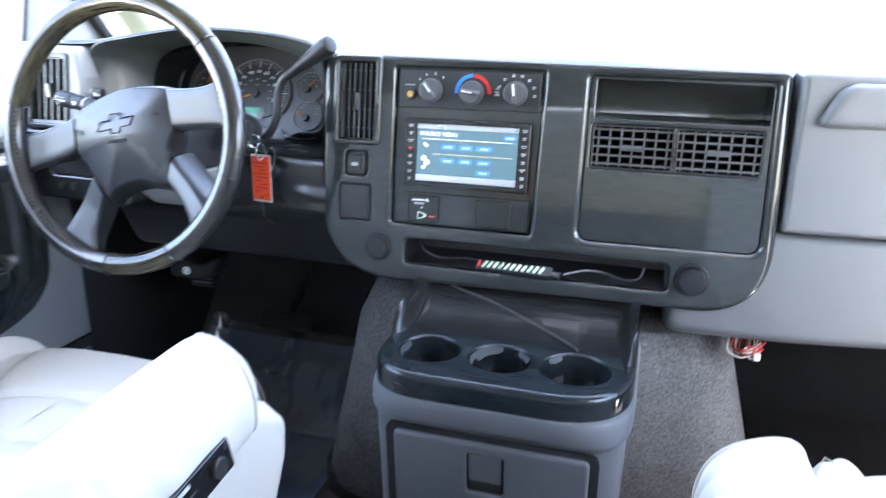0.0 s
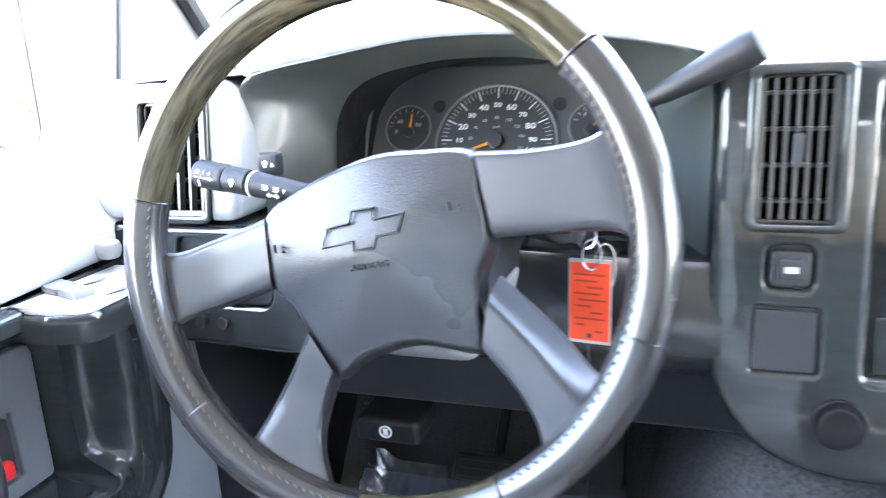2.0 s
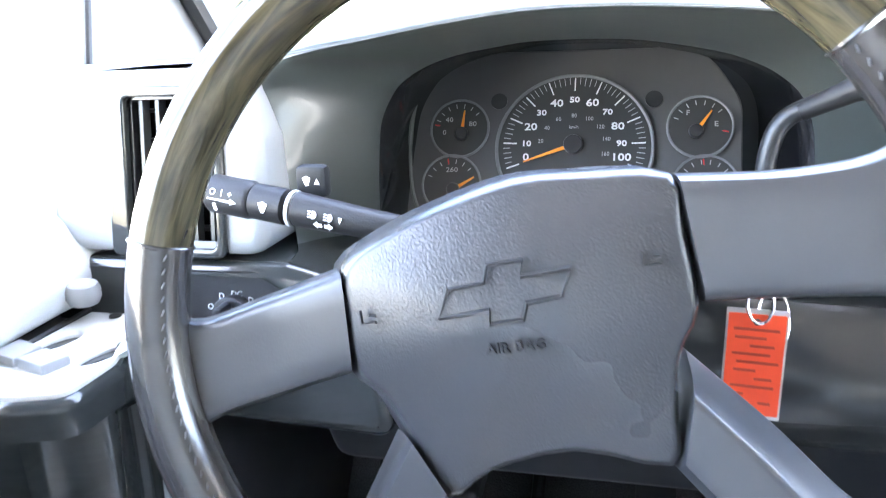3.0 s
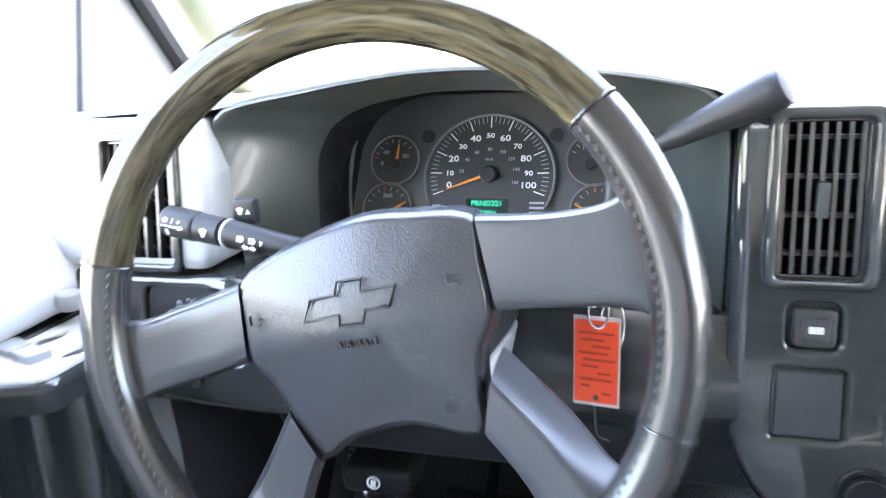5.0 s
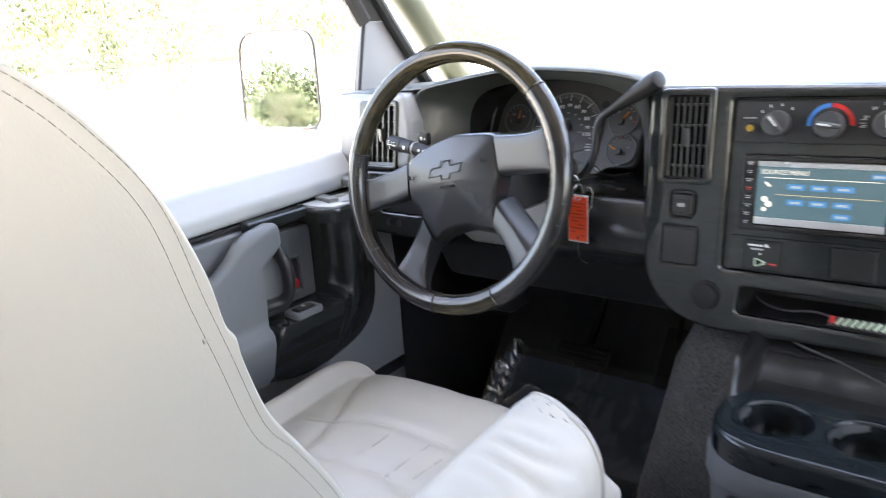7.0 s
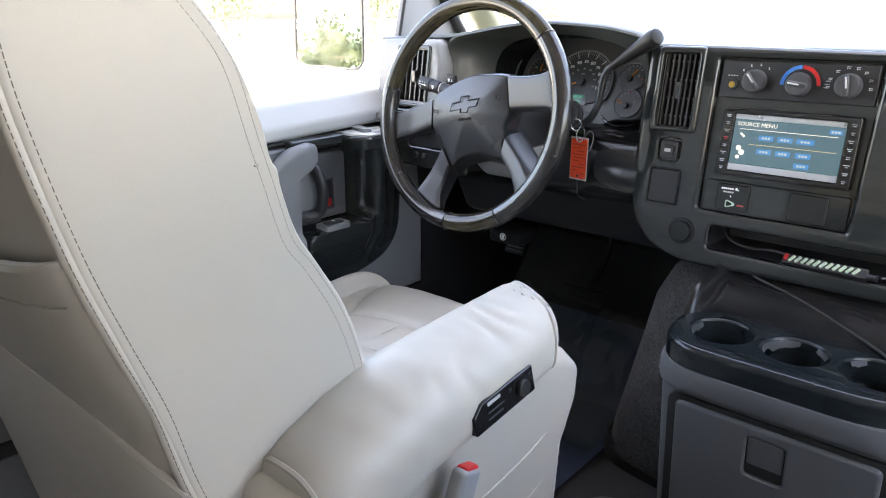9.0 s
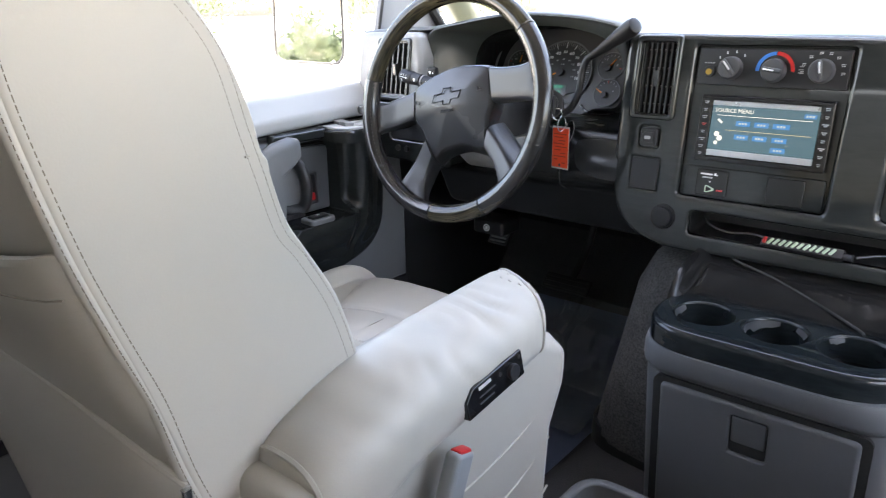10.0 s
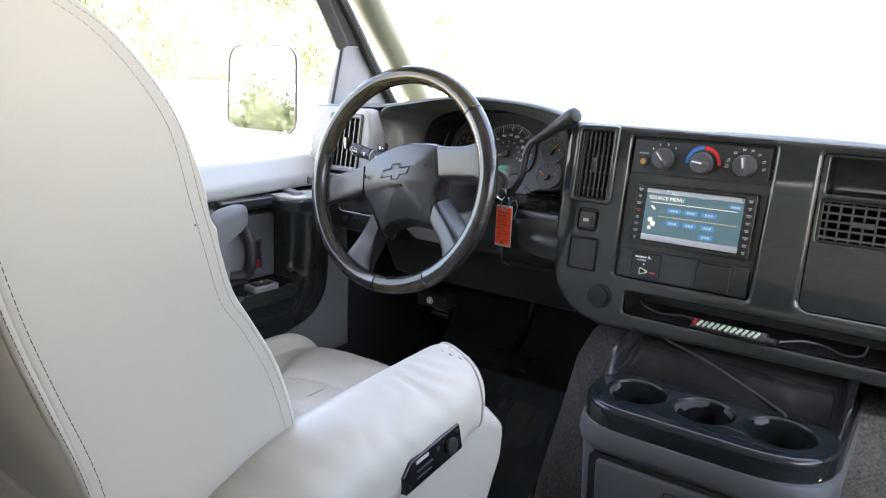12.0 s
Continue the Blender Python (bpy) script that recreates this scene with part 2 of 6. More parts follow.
def part(name, bm, material, parent=None, label="", sharp=38):
    base = BASE.get(parent.name, Vector()) if parent else Vector()
    bmesh.ops.translate(bm, verts=bm.verts, vec=-base)
    ob = new(name, finish(bm, material, name, sharp))
    if name not in SMALL and len(ob.data.polygons) > 40:
        ob.modifiers.new("even_shading", "WEIGHTED_NORMAL").keep_sharp = True
    if parent:
        ob.parent = parent
        BASE[ob.name] = base
    if label:
        ob["label"] = label
    return ob


def whole(name, bm, material, label, category, at=None, group="", kind="", sharp=38):
    """A thing of one mesh."""
    c = Vector(at) if at is not None else Vector()
    bmesh.ops.translate(bm, verts=bm.verts, vec=-c)
    ob = tagged(new(name, finish(bm, material, name, sharp)), label, category, group, kind)
    ob.location = c
    BASE[ob.name] = c
    return ob


def box(lo, hi, bevel=0.0, segments=2, bm=None, m=None):
    own = bmesh.new()
    size, mid = [b - a for a, b in zip(lo, hi)], [(a + b) / 2 for a, b in zip(lo, hi)]
    bmesh.ops.create_cube(own, size=1.0, matrix=Matrix.Translation(mid) @ Matrix.Diagonal((*size, 1)))
    if bevel:
        bmesh.ops.bevel(own, geom=own.edges[:], offset=bevel, segments=segments, profile=0.5, affect="EDGES", clamp_overlap=True)
    if m is not None:
        bmesh.ops.transform(own, matrix=m, verts=own.verts)
    return join(bm, own)


def join(bm, own):
    if bm is None:
        return own
    me = bpy.data.meshes.new("t")
    own.to_mesh(me)
    own.free()
    bm.from_mesh(me)
    bpy.data.meshes.remove(me)
    return bm


def disc(c, axis, r, depth, n=24, bevel=0.0, r2=None, bm=None):
    """A short cylinder round axis from c; bevelled rims."""
    own = bmesh.new()
    q = Vector(axis).normalized().to_track_quat("Z", "Y").to_matrix().to_4x4()
    bmesh.ops.create_cone(own, cap_ends=True, segments=n, radius1=r, radius2=r if r2 is None else r2, depth=depth,
                          matrix=Matrix.Translation(c) @ q @ Matrix.Translation((0, 0, depth / 2)))
    if bevel:
        rims = [e for e in own.edges if len(e.link_faces) == 2 and any(len(f.verts) > 4 for f in e.link_faces)]
        bmesh.ops.bevel(own, geom=rims, offset=bevel, segments=2, profile=0.5, affect="EDGES", clamp_overlap=True)
    return join(bm, own)


def smooth_path(points, n, closed=False):
    """Catmull-Rom through points."""
    p = [Vector(q) for q in points]
    out, k = [], len(p)
    for i in range(k if closed else k - 1):
        if closed:
            a, b, c, d = p[i - 1], p[i], p[(i + 1) % k], p[(i + 2) % k]
        else:
            a, b, c, d = p[max(i - 1, 0)], p[i], p[i + 1], p[min(i + 2, k - 1)]
        for j in range(n):
            t = j / n
            out.append(0.5 * ((2 * b) + (c - a) * t + (2 * a - 5 * b + 4 * c - d) * t * t + (3 * b - a - 3 * c + d) * t ** 3))
    if not closed:
        out.append(p[-1].copy())
    return out


def loft(loops, closed=True, cap=True, bm=None, ring=False):
    own = bmesh.new()
    rows = [[own.verts.new(v) for v in lp] for lp in loops]
    n = len(rows[0])
    pairs = list(zip(rows, rows[1:])) + ([(rows[-1], rows[0])] if ring else [])
    for a, b in pairs:
        for i in range(n if closed else n - 1):
            j = (i + 1) % n
            own.faces.new((a[i], a[j], b[j], b[i]))
    if cap and closed and not ring:
        own.faces.new(rows[0][::-1])
        own.faces.new(rows[-1])
    return join(bm, own)


def tube(points, radius, n=10, bm=None, closed=False, flat=1.0, up=(0, 0, 1)):
    """A tube along points; radius: number or one per point; flat squeezes it along the second axis."""
    p = [Vector(q) for q in points]
    k = len(p)
    rad = radius if isinstance(radius, (list, tuple)) else [radius] * k
    loops, last = [], None
    for i, q in enumerate(p):
        d = (p[(i + 1) % k] - p[i - 1]) if closed else (p[min(i + 1, k - 1)] - p[max(i - 1, 0)])
        d.normalize()
        ref = last if last is not None else Vector(up)
        u = ref - d * ref.dot(d)
        if u.length < 1e-6:
            u = d.orthogonal()
        u.normalize()
        last = u
        w = d.cross(u)
        loops.append([q + (u * math.cos(a) + w * math.sin(a) * flat) * rad[i] for a in (2 * math.pi * s / n for s in range(n))])
    return loft(loops, bm=bm, ring=closed)


def rrect(x0, z0, x1, z1, r, n=5):
    """Rounded rectangle, counter-clockwise."""
    return rpoly([(x0, z0, r), (x1, z0, r), (x1, z1, r), (x0, z1, r)], n)


def rpoly(corners, n=6):
    """Polygon with a radius at each corner."""
    out, k = [], len(corners)
    for i, (x, z, r) in enumerate(corners):
        a, c, b = Vector(corners[i - 1][:2]), Vector((x, z)), Vector(corners[(i + 1) % k][:2])
        u, v = (a - c).normalized(), (b - c).normalized()
        half = math.acos(max(-1, min(1, u.dot(v)))) / 2
        if r <= 0 or abs(half - math.pi / 2) < 1e-3:
            out.append(tuple(c))
            continue
        t = min(r / math.tan(half), 0.49 * (a - c).length, 0.49 * (b - c).length)
        p, q = c + u * t, c + v * t
        for j in range(n + 1):
            s = j / n
            out.append(tuple(p * (1 - s) ** 2 + c * 2 * s * (1 - s) + q * s * s))
    return out


def inset(loop, d):
    """The counter-clockwise loop moved inwards by d."""
    out, k = [], len(loop)
    for i in range(k):
        a, c, b = Vector(loop[i - 1]), Vector(loop[i]), Vector(loop[(i + 1) % k])
        e, g = (c - a), (b - c)
        e = e.normalized() if e.length > 1e-9 else g.normalized()
        g = g.normalized() if g.length > 1e-9 else e
        m = Vector((-e.y, e.x)) + Vector((-g.y, g.x))
        m = m / max(m.length_squared / 2, 0.4)
        out.append(tuple(c + m * d))
    return out


def plate(outer, holes, place, depth, roll=0.003, lip=0.003, hole_depth=0.02, floor=True, bm=None):
    """A panel in the plane of place(u, v, d) (d: depth behind the face) with rolled edges and rounded recesses.
    holes: (loop, depth, has_floor), and a lip of its own where it differs."""
    own = bmesh.new()

    def ring(loop, d):
        return [own.verts.new(place(u, v, d)) for u, v in loop]

    def wall(a, b):
        for i in range(len(a)):
            j = (i + 1) % len(a)
            own.faces.new((a[i], a[j], b[j], b[i]))

    def edges_of(r):
        return [own.edges.get((r[i], r[(i + 1) % len(r)])) or own.edges.new((r[i], r[(i + 1) % len(r)])) for i in range(len(r))]

    face_loop = inset(outer, roll)
    top = ring(face_loop, 0)
    edges = edges_of(top)
    if roll:
        side = top
        for k in range(1, 5):
            q = math.pi / 8 * k
            mid = ring(inset(outer, roll * (1 - math.sin(q))), roll * (1 - math.cos(q)))
            wall(side, mid)
            side = mid
    else:
        side = top
    back = ring(outer, depth)
    wall(side, back)
    if all(not isinstance(h, tuple) or h[2] for h in holes):
        own.faces.new(back)
    for h in holes:
        loop, hd, has_floor, *own_lip = h if isinstance(h, tuple) else (h, hole_depth, floor)
        edge = own_lip[0] if own_lip else lip
        a = ring(inset(loop, -edge), 0)
        edges += edges_of(a)
        for k in range(1, 5):
            q = math.pi / 8 * k
            b = ring(inset(loop, -edge * (1 - math.sin(q))), edge * (1 - math.cos(q)))
            wall(a, b)
            a = b
        d = ring(loop, hd)
        wall(a, d)
        if has_floor:
            own.faces.new(d)
    bmesh.ops.triangle_fill(own, use_beauty=True, use_dissolve=False, edges=edges)
    return join(bm, own)


def lettering(name, body, size, m, material, parent, align="CENTER", thick=0.0002, wide=1.0, bold=0.0):
    """Words as a thin mesh; m: x along the line, y up, z out of the surface."""
    cu = bpy.data.curves.new(name, "FONT")
    cu.body, cu.size, cu.align_x, cu.align_y, cu.extrude, cu.resolution_u = body, size, align, "CENTER", thick, 2
    cu.offset = bold
    tmp = new(name, cu)
    me = bpy.data.meshes.new_from_object(tmp.evaluated_get(bpy.context.evaluated_depsgraph_get()))
    bpy.data.objects.remove(tmp)
    bpy.data.curves.remove(cu)
    me.transform(m @ Matrix.Diagonal((wide, 1, 1, 1)))
    base = BASE.get(parent.name, Vector())
    me.transform(Matrix.Translation(-base))
    me.materials.clear()
    me.materials.append(material)
    ob = new(name, me)
    ob.parent = parent
    BASE[ob.name] = base
    return ob


def axes(origin, right, up):
    """A frame at origin with x along right, y along up, z out of the surface."""
    r = Vector(right).normalized()
    u = (Vector(up) - r * Vector(up).dot(r)).normalized()
    n = r.cross(u)
    return Matrix(((r.x, u.x, n.x, origin[0]), (r.y, u.y, n.y, origin[1]), (r.z, u.z, n.z, origin[2]), (0, 0, 0, 1)))


def slat(m, w, h, d, bevel=0.0006):
    """A small bar, w along x, h along y, d along z of m."""
    return box((-w / 2, -h / 2, -d / 2), (w / 2, h / 2, d / 2), bevel, 1, m=m)

# ---- the van's shell ----
MIDX = 0.145


def shell():
    whole("floor", box((-0.80, -3.3, -0.04), (1.09, 0.62, 0.0)), DARKCARPET, "dark carpeted van floor", "floor", kind="structure")
    whole("firewall", box((-0.80, 0.60, -0.04), (1.09, 0.66, 0.80)), BLACK, "black toe board under the windscreen", "wall", kind="structure")
    whole("toe_board", box((-0.80, -0.01, -0.30), (0.20, 0.01, 0.30), m=Matrix.Translation((0, 0.50, 0.14)) @ pose(0, 0, 0, -40)), DARKCARPET,
          "sloping dark carpeted toe board", "floor", kind="structure")
    whole("toe_board_2", box((0.20, -0.01, -0.30), (1.09, 0.01, 0.30), m=Matrix.Translation((0, 0.50, 0.14)) @ pose(0, 0, 0, -40)), DARKFLOOR,
          "sloping near-black passenger toe board", "floor", kind="structure")
    whole("ceiling", box((-0.86, -3.3, 1.34), (1.15, -0.02, 1.38), 0.01), HEADLINER, "grey cloth headliner", "ceiling", kind="structure")
    whole("wall_back", box((-0.86, -3.36, -0.04), (1.15, -3.30, 0.75)), GREY, "grey lower rear wall of the van", "wall", kind="structure")
    whole("rear_window", box((-0.80, -3.345, 0.75), (1.09, -3.335, 1.34)), TINTED, "dark tinted rear door glass", "window", kind="structure")
    for name, s in (("wall_left", -1), ("wall_right", 1)):
        x0, x1 = sorted((MIDX + s * 0.945, MIDX + s * 0.985))
        bm = box((x0, -3.3, -0.04), (x1, -1.06, 0.68))
        box((x0, -3.3, 1.22), (x1, 0.0, 1.36), bm=bm)
        for y in (-3.3, -2.3, -1.2):
            box((x0, y, 0.68), (x1, y + 0.12, 1.22), bm=bm)
        for y, deep in ((-3.18, 0.88), (-2.18, 0.98)):
            whole("side_window", box((x0 + 0.015, y, 0.68), (x0 + 0.02, y + deep, 1.22)), TINTED, "tinted van side window", "window", kind="structure")
        whole(name, bm, GREY, "grey trimmed van side wall with window openings", "wall", kind="structure")
        x0, x1 = sorted((MIDX + s * 0.905, MIDX + s * 0.93))
        whole("kick_panel", box((x0, 0.078, -0.03), (x1, 0.66, 0.80), 0.004), BLACK, "black footwell side trim", "wall", kind="structure")
    # windscreen, raked back to the roof
    bm = loft([[(-0.70, 0.62, 0.80), (0.99, 0.62, 0.80)], [(-0.64, 0.02, 1.335), (0.93, 0.02, 1.335)]], closed=False)
    w = whole("windshield", bm, HAZED, "slightly hazed raked windscreen glass", "windshield", kind="structure")
    w.visible_shadow = False
    for s in (-1, 1):
        a = [(MIDX + s * (q[0] + 0.018), q[1], q[2]) for q in ((0.945, 0.47, 0.78), (0.930, 0.30, 0.94), (0.902, 0.12, 1.11), (0.86, -0.06, 1.33))]
        whole("a_pillar", tube(smooth_path(a, 6), 0.042, 12, flat=0.9), PILLAR, "pale green-grey trimmed windscreen pillar", "pillar", kind="structure")


shell()


# ---- dashboard ----
def face(u, v, d):
    return (u, -0.014 + 0.14 * (v - 0.5536) + d, v)


def grille(parent, u0, v0, u1, v1, place, nu, nv, tab, upright=True, name="air_vent"):
    """A louvred outlet: near-black sheet painted as the duct's shade, thin slats both ways, a tab on the middle one."""
    vent = part(name, plate(rrect(u0, v0, u1, v1, 0.004), [], lambda u, v, d: place(u, v, d + 0.024), 0.004, 0.0), DUCTSHADE, parent)
    ring = plate(rrect(u0 - 0.002, v0 - 0.002, u1 + 0.002, v1 + 0.002, 0.004), [(rrect(u0 + 0.002, v0 + 0.002, u1 - 0.002, v1 - 0.002, 0.003), 0.02, False)],
                 lambda u, v, d: place(u, v, d + 0.002), 0.02, 0.001, 0.001)
    part("vent_frame", ring, GLOSSBLACK, vent)
    for i in range(nu):
        u = u0 + (u1 - u0) * (i + 0.5) / nu
        d = 0.006 if upright else 0.012
        part("slat", loft([[place(u - w, v, d + dd) for w, dd in ((0.0014, 0), (0.0014, 0.009), (-0.0014, 0.009), (-0.0014, 0))] for v in (v0 + 0.002, v1 - 0.002)]), VENT, vent)
    for i in range(nv):
        v = v0 + (v1 - v0) * (i + 0.5) / nv
        d = 0.014 if upright else 0.006
        part("slat", loft([[place(u, v - w, d + dd) for w, dd in ((0.0013, 0), (0.0013, 0.008), (-0.0013, 0.008), (-0.0013, 0))] for u in (u0 + 0.002, u1 - 0.002)]), BLACK if upright else VENT, vent)
    c = place((u0 + u1) / 2, (v0 + v1) / 2, 0.004)
    part("vent_tab", box([c[0] - tab[0], c[1] - 0.006, c[2] - tab[1]], [c[0] + tab[0], c[1] + 0.004, c[2] + tab[1]], 0.0015), VENT, vent)
    return vent


ARCH = [(-0.80, 0.816), (-0.70, 0.822), (-0.645, 0.823), (-0.61, 0.824), (-0.575, 0.829), (-0.53, 0.835), (-0.478, 0.843), (-0.42, 0.8495), (-0.354, 0.8495),
        (-0.274, 0.844), (-0.23, 0.837), (-0.195, 0.829), (-0.165, 0.8165), (-0.12, 0.815), (0.2, 0.814), (0.46, 0.806), (0.75, 0.803), (1.07, 0.79)]


SMOOTH_ARCH = [(v.x, v.y) for v in smooth_path([(x, z, 0) for x, z in ARCH], 5)]


def crest(x):
    for (a, p), (b, q) in zip(SMOOTH_ARCH, SMOOTH_ARCH[1:]):
        if a <= x <= b:
            return p + (q - p) * (x - a) / (b - a)
    return ARCH[-1][1]


def dashboard():
    dash = thing("dashboard", "charcoal woodgrain and grey plastic dashboard spanning the cab", "dashboard", (MIDX, 0.2, 0.6))
    # soft top, rising over the instruments
    xs = sorted(set([a for a, _ in ARCH] + [-0.80 + 1.87 * i / 60 for i in range(61)]))
    rows = []
    for k, y in enumerate((0.030, 0.034, 0.045, 0.08, 0.13, 0.2, 0.3, 0.42, 0.54, 0.63)):
        row = []
        for x in xs:
            base = 0.812 - 0.012 * max(0.0, x - 0.2)
            swell = 1.0 if y < 0.14 else max(0.25, 1 - (y - 0.14) * 2.0)
            z = base + (crest(x) - base) * swell - (0.006, 0.002, 0, 0, 0, 0, 0, 0.002, 0.006, 0.012)[k]
            row.append((x, y + (0.03 * (x + 0.61) ** 2 if x > 0.4 else 0), z))
        rows.append(row)
    part("dash_top", loft(rows, closed=False), HOOD, dash, "dark grey grained dash top")
    part("core", box((-0.62, 0.30, 0.45), (1.05, 0.56, 0.78)), BLACK, dash)
    # centre panel with its recesses
    outline = rpoly([(-0.180, 0.816, 0.014), (-0.180, 0.483, 0.125), (0.466, 0.492, 0.095), (0.463, 0.806, 0.014)], 10)
    middle = rpoly([(-0.064, 0.572, 0.006), (0.144, 0.572, 0.006), (0.150, 0.797, 0.005), (-0.064, 0.797, 0.005)])
    right = rpoly([(0.213, 0.572, 0.016), (0.446, 0.574, 0.016), (0.444, 0.792, 0.006), (0.213, 0.793, 0.006)])
    slot = rrect(-0.040, 0.513, 0.338, 0.551, 0.008)
    vent = rrect(-0.152, 0.690, -0.092, 0.803, 0.006)
    plug = rrect(-0.147, 0.572, -0.099, 0.624, 0.003)
    button = rrect(-0.139, 0.639, -0.105, 0.673, 0.008)
    bm = plate(outline, [(middle, 0.012, True, 0.009), (right, 0.013, False, 0.009), (slot, 0.10, True), (vent, 0.03, True), (plug, 0.004, True), (button, 0.006, True)],
               face, 0.11, 0.010, 0.005)
    panel = part("centre_panel", bm, WOOD, dash, "glossy charcoal woodgrain centre panel", sharp=50)
    bm = plate(rrect(-0.160, 0.684, -0.084, 0.8125, 0.010), [(rrect(-0.151, 0.691, -0.093, 0.803, 0.005), 0.012, False)], lambda u, v, d: face(u, v, d - 0.007), 0.010, 0.005, 0.003)
    part("vent_trim", bm, WOOD, dash, sharp=60)
    grille(dash, -0.151, 0.691, -0.093, 0.802, face, 7, 4, (0.004, 0.013))
    part("blank_plug", plate(inset(plug, 0.0018), [], lambda u, v, d: face(u, v, d + 0.001), 0.003, 0.001), BLACK, dash)
    sw = part("push_switch", plate(inset(button, 0.003), [], lambda u, v, d: face(u, v, d - 0.002), 0.008, 0.002), BLACK, dash)
    part("switch_cap", plate(rrect(-0.131, 0.648, -0.113, 0.664, 0.003), [], lambda u, v, d: face(u, v, d - 0.005), 0.004, 0.001), BLACK, sw)
    part("switch_mark", plate(rrect(-0.127, 0.6535, -0.117, 0.6585, 0.001), [], lambda u, v, d: face(u, v, d - 0.0056), 0.001, 0.0), DIMWHITE, sw)
    # passenger side of the panel: open bin, twin outlets, smooth cover below
    sub = lambda u, v, d: face(u, v, d + 0.006)
    bin_ = rpoly([(0.222, 0.738, 0.004), (0.441, 0.738, 0.004), (0.441, 0.786, 0.004), (0.222, 0.789, 0.004)])
    two = rrect(0.219, 0.670, 0.438, 0.731, 0.006)
    part("passenger_panel", plate(inset(right, 0.0005), [(bin_, 0.075, True), (two, 0.03, True)], sub, 0.08, 0.001, 0.003), WOOD, dash, sharp=50)
    for a, b in ((0.221, 0.327), (0.331, 0.437)):
        grille(dash, a, 0.672, b, 0.729, sub, 7, 5, (0.015, 0.004), upright=False)
    for c, r in ((-0.081, 0.017), (0.368, 0.019)):
        p = face(c, 0.534, 0)
        sock = part("power_socket", disc((p[0], p[1] + 0.004, p[2]), (0, -1, 0.14), r + 0.004, 0.006, 28, 0.002), GLOSSBLACK, dash)
        part("socket_cap", disc((p[0], p[1] - 0.001, p[2]), (0, -1, 0.14), r - 0.001, 0.007, 28, 0.002), GLOSSBLACK, sock)
    lp = inset(slot, 0.0012)
    liner = loft([[face(u, v, d) for u, v in lp] for d in (0.007, 0.096)], cap=False)
    liner.faces.new(list(liner.verts)[len(lp):])
    part("slot_liner", liner, BLACK, dash, "black slot lining")
    # switch row under the radio
    part("switch_plate", plate(rrect(-0.058, 0.574, 0.142, 0.619, 0.004), [], lambda u, v, d: face(u, v, d + 0.006), 0.005, 0.0015), WOOD, dash)
    for a, b in ((-0.037, 0.010), (0.066, 0.117)):
        part("switch_blank", plate(rrect(a, 0.577, b, 0.616, 0.002), [], lambda u, v, d: face(u, v, d + 0.0018), 0.008, 0.0018), SURROUND, dash)
    def mark(a, b, v, h, mt):
        part("print", plate(rrect(a, v - h / 2, b, v + h / 2, 0.0004), [], lambda u, w, d: face(u, w, d + 0.0012), 0.001, 0.0), mt, dash)

    for k in range(6):
        mark(-0.031 + 0.0031 * k, -0.0286 + 0.0031 * k, 0.6095, 0.0024, WHITE)
    for k in range(5):
        mark(-0.0275 + 0.0031 * k, -0.0252 + 0.0031 * k, 0.6045, 0.0022, DIMWHITE)
    mark(-0.0105, -0.0075, 0.610, 0.0036, WHITE)
    mark(-0.0075, -0.0050, 0.6085, 0.0012, WHITE)
    mark(-0.0165, -0.0150, 0.5985, 0.0022, WHITE)
    part("key_symbol", plate(rpoly([(-0.0225, 0.5835, 0.001), (-0.0205, 0.5815, 0.001), (-0.0085, 0.5855, 0.002), (-0.0085, 0.5890, 0.002), (-0.0205, 0.5930, 0.001), (-0.0225, 0.5915, 0.001)]), [], lambda u, w, d: face(u, w, d + 0.0012), 0.001, 0.0), PALEGREEN, dash)
    part("key_symbol", plate(rpoly([(-0.0205, 0.5845, 0.001), (-0.0195, 0.5835, 0.001), (-0.0125, 0.5862, 0.001), (-0.0125, 0.5884, 0.001), (-0.0195, 0.5912, 0.001), (-0.0205, 0.5905, 0.001)]), [], lambda u, w, d: face(u, w, d + 0.0009), 0.001, 0.0), GLOSSBLACK, dash)
    for k in range(3):
        mark(-0.0045 + 0.0033 * k, -0.0020 + 0.0033 * k, 0.5865, 0.0022, RED)
    # glove side
    gf = lambda u, v, d: (u, -0.006 + 0.04 * (v - 0.6) + 0.10 * max(0, u - 0.5) ** 2 + d, v)
    part("upper_cover", plate(rpoly([(0.469, 0.606, 0.006), (1.05, 0.606, 0.006), (1.05, 0.80, 0.02), (0.469, 0.806, 0.006)]), [], gf, 0.2, 0.008), COVERGREY, dash, "pale grey passenger dash cover")
    part("airbag_cover", plate(rpoly([(0.486, 0.742, 0.010), (1.0, 0.742, 0.010), (1.0, 0.792, 0.015), (0.515, 0.796, 0.03)]), [], lambda u, v, d: gf(u, v, d - 0.014), 0.02, 0.012), COVERGREY, dash)
    part("lower_cover", plate(rpoly([(0.335, 0.448, 0.03), (0.50, 0.452, 0.05), (1.05, 0.478, 0.02), (1.05, 0.602, 0.01), (0.335, 0.602, 0.01)]), [], lambda u, v, d: gf(u, v, d + 0.004), 0.22, 0.018), COVERGREY, dash, "pale grey lower passenger dash")
    # driver side: outer end with its outlet and lamp switch
    lf = lambda u, v, d: (u, -0.004 + 0.16 * (v - 0.77) + d, v)
    end = rpoly([(-0.775, 0.684, 0.006), (-0.595, 0.684, 0.02), (-0.600, 0.765, 0.02), (-0.616, 0.814, 0.02), (-0.775, 0.813, 0.02)])
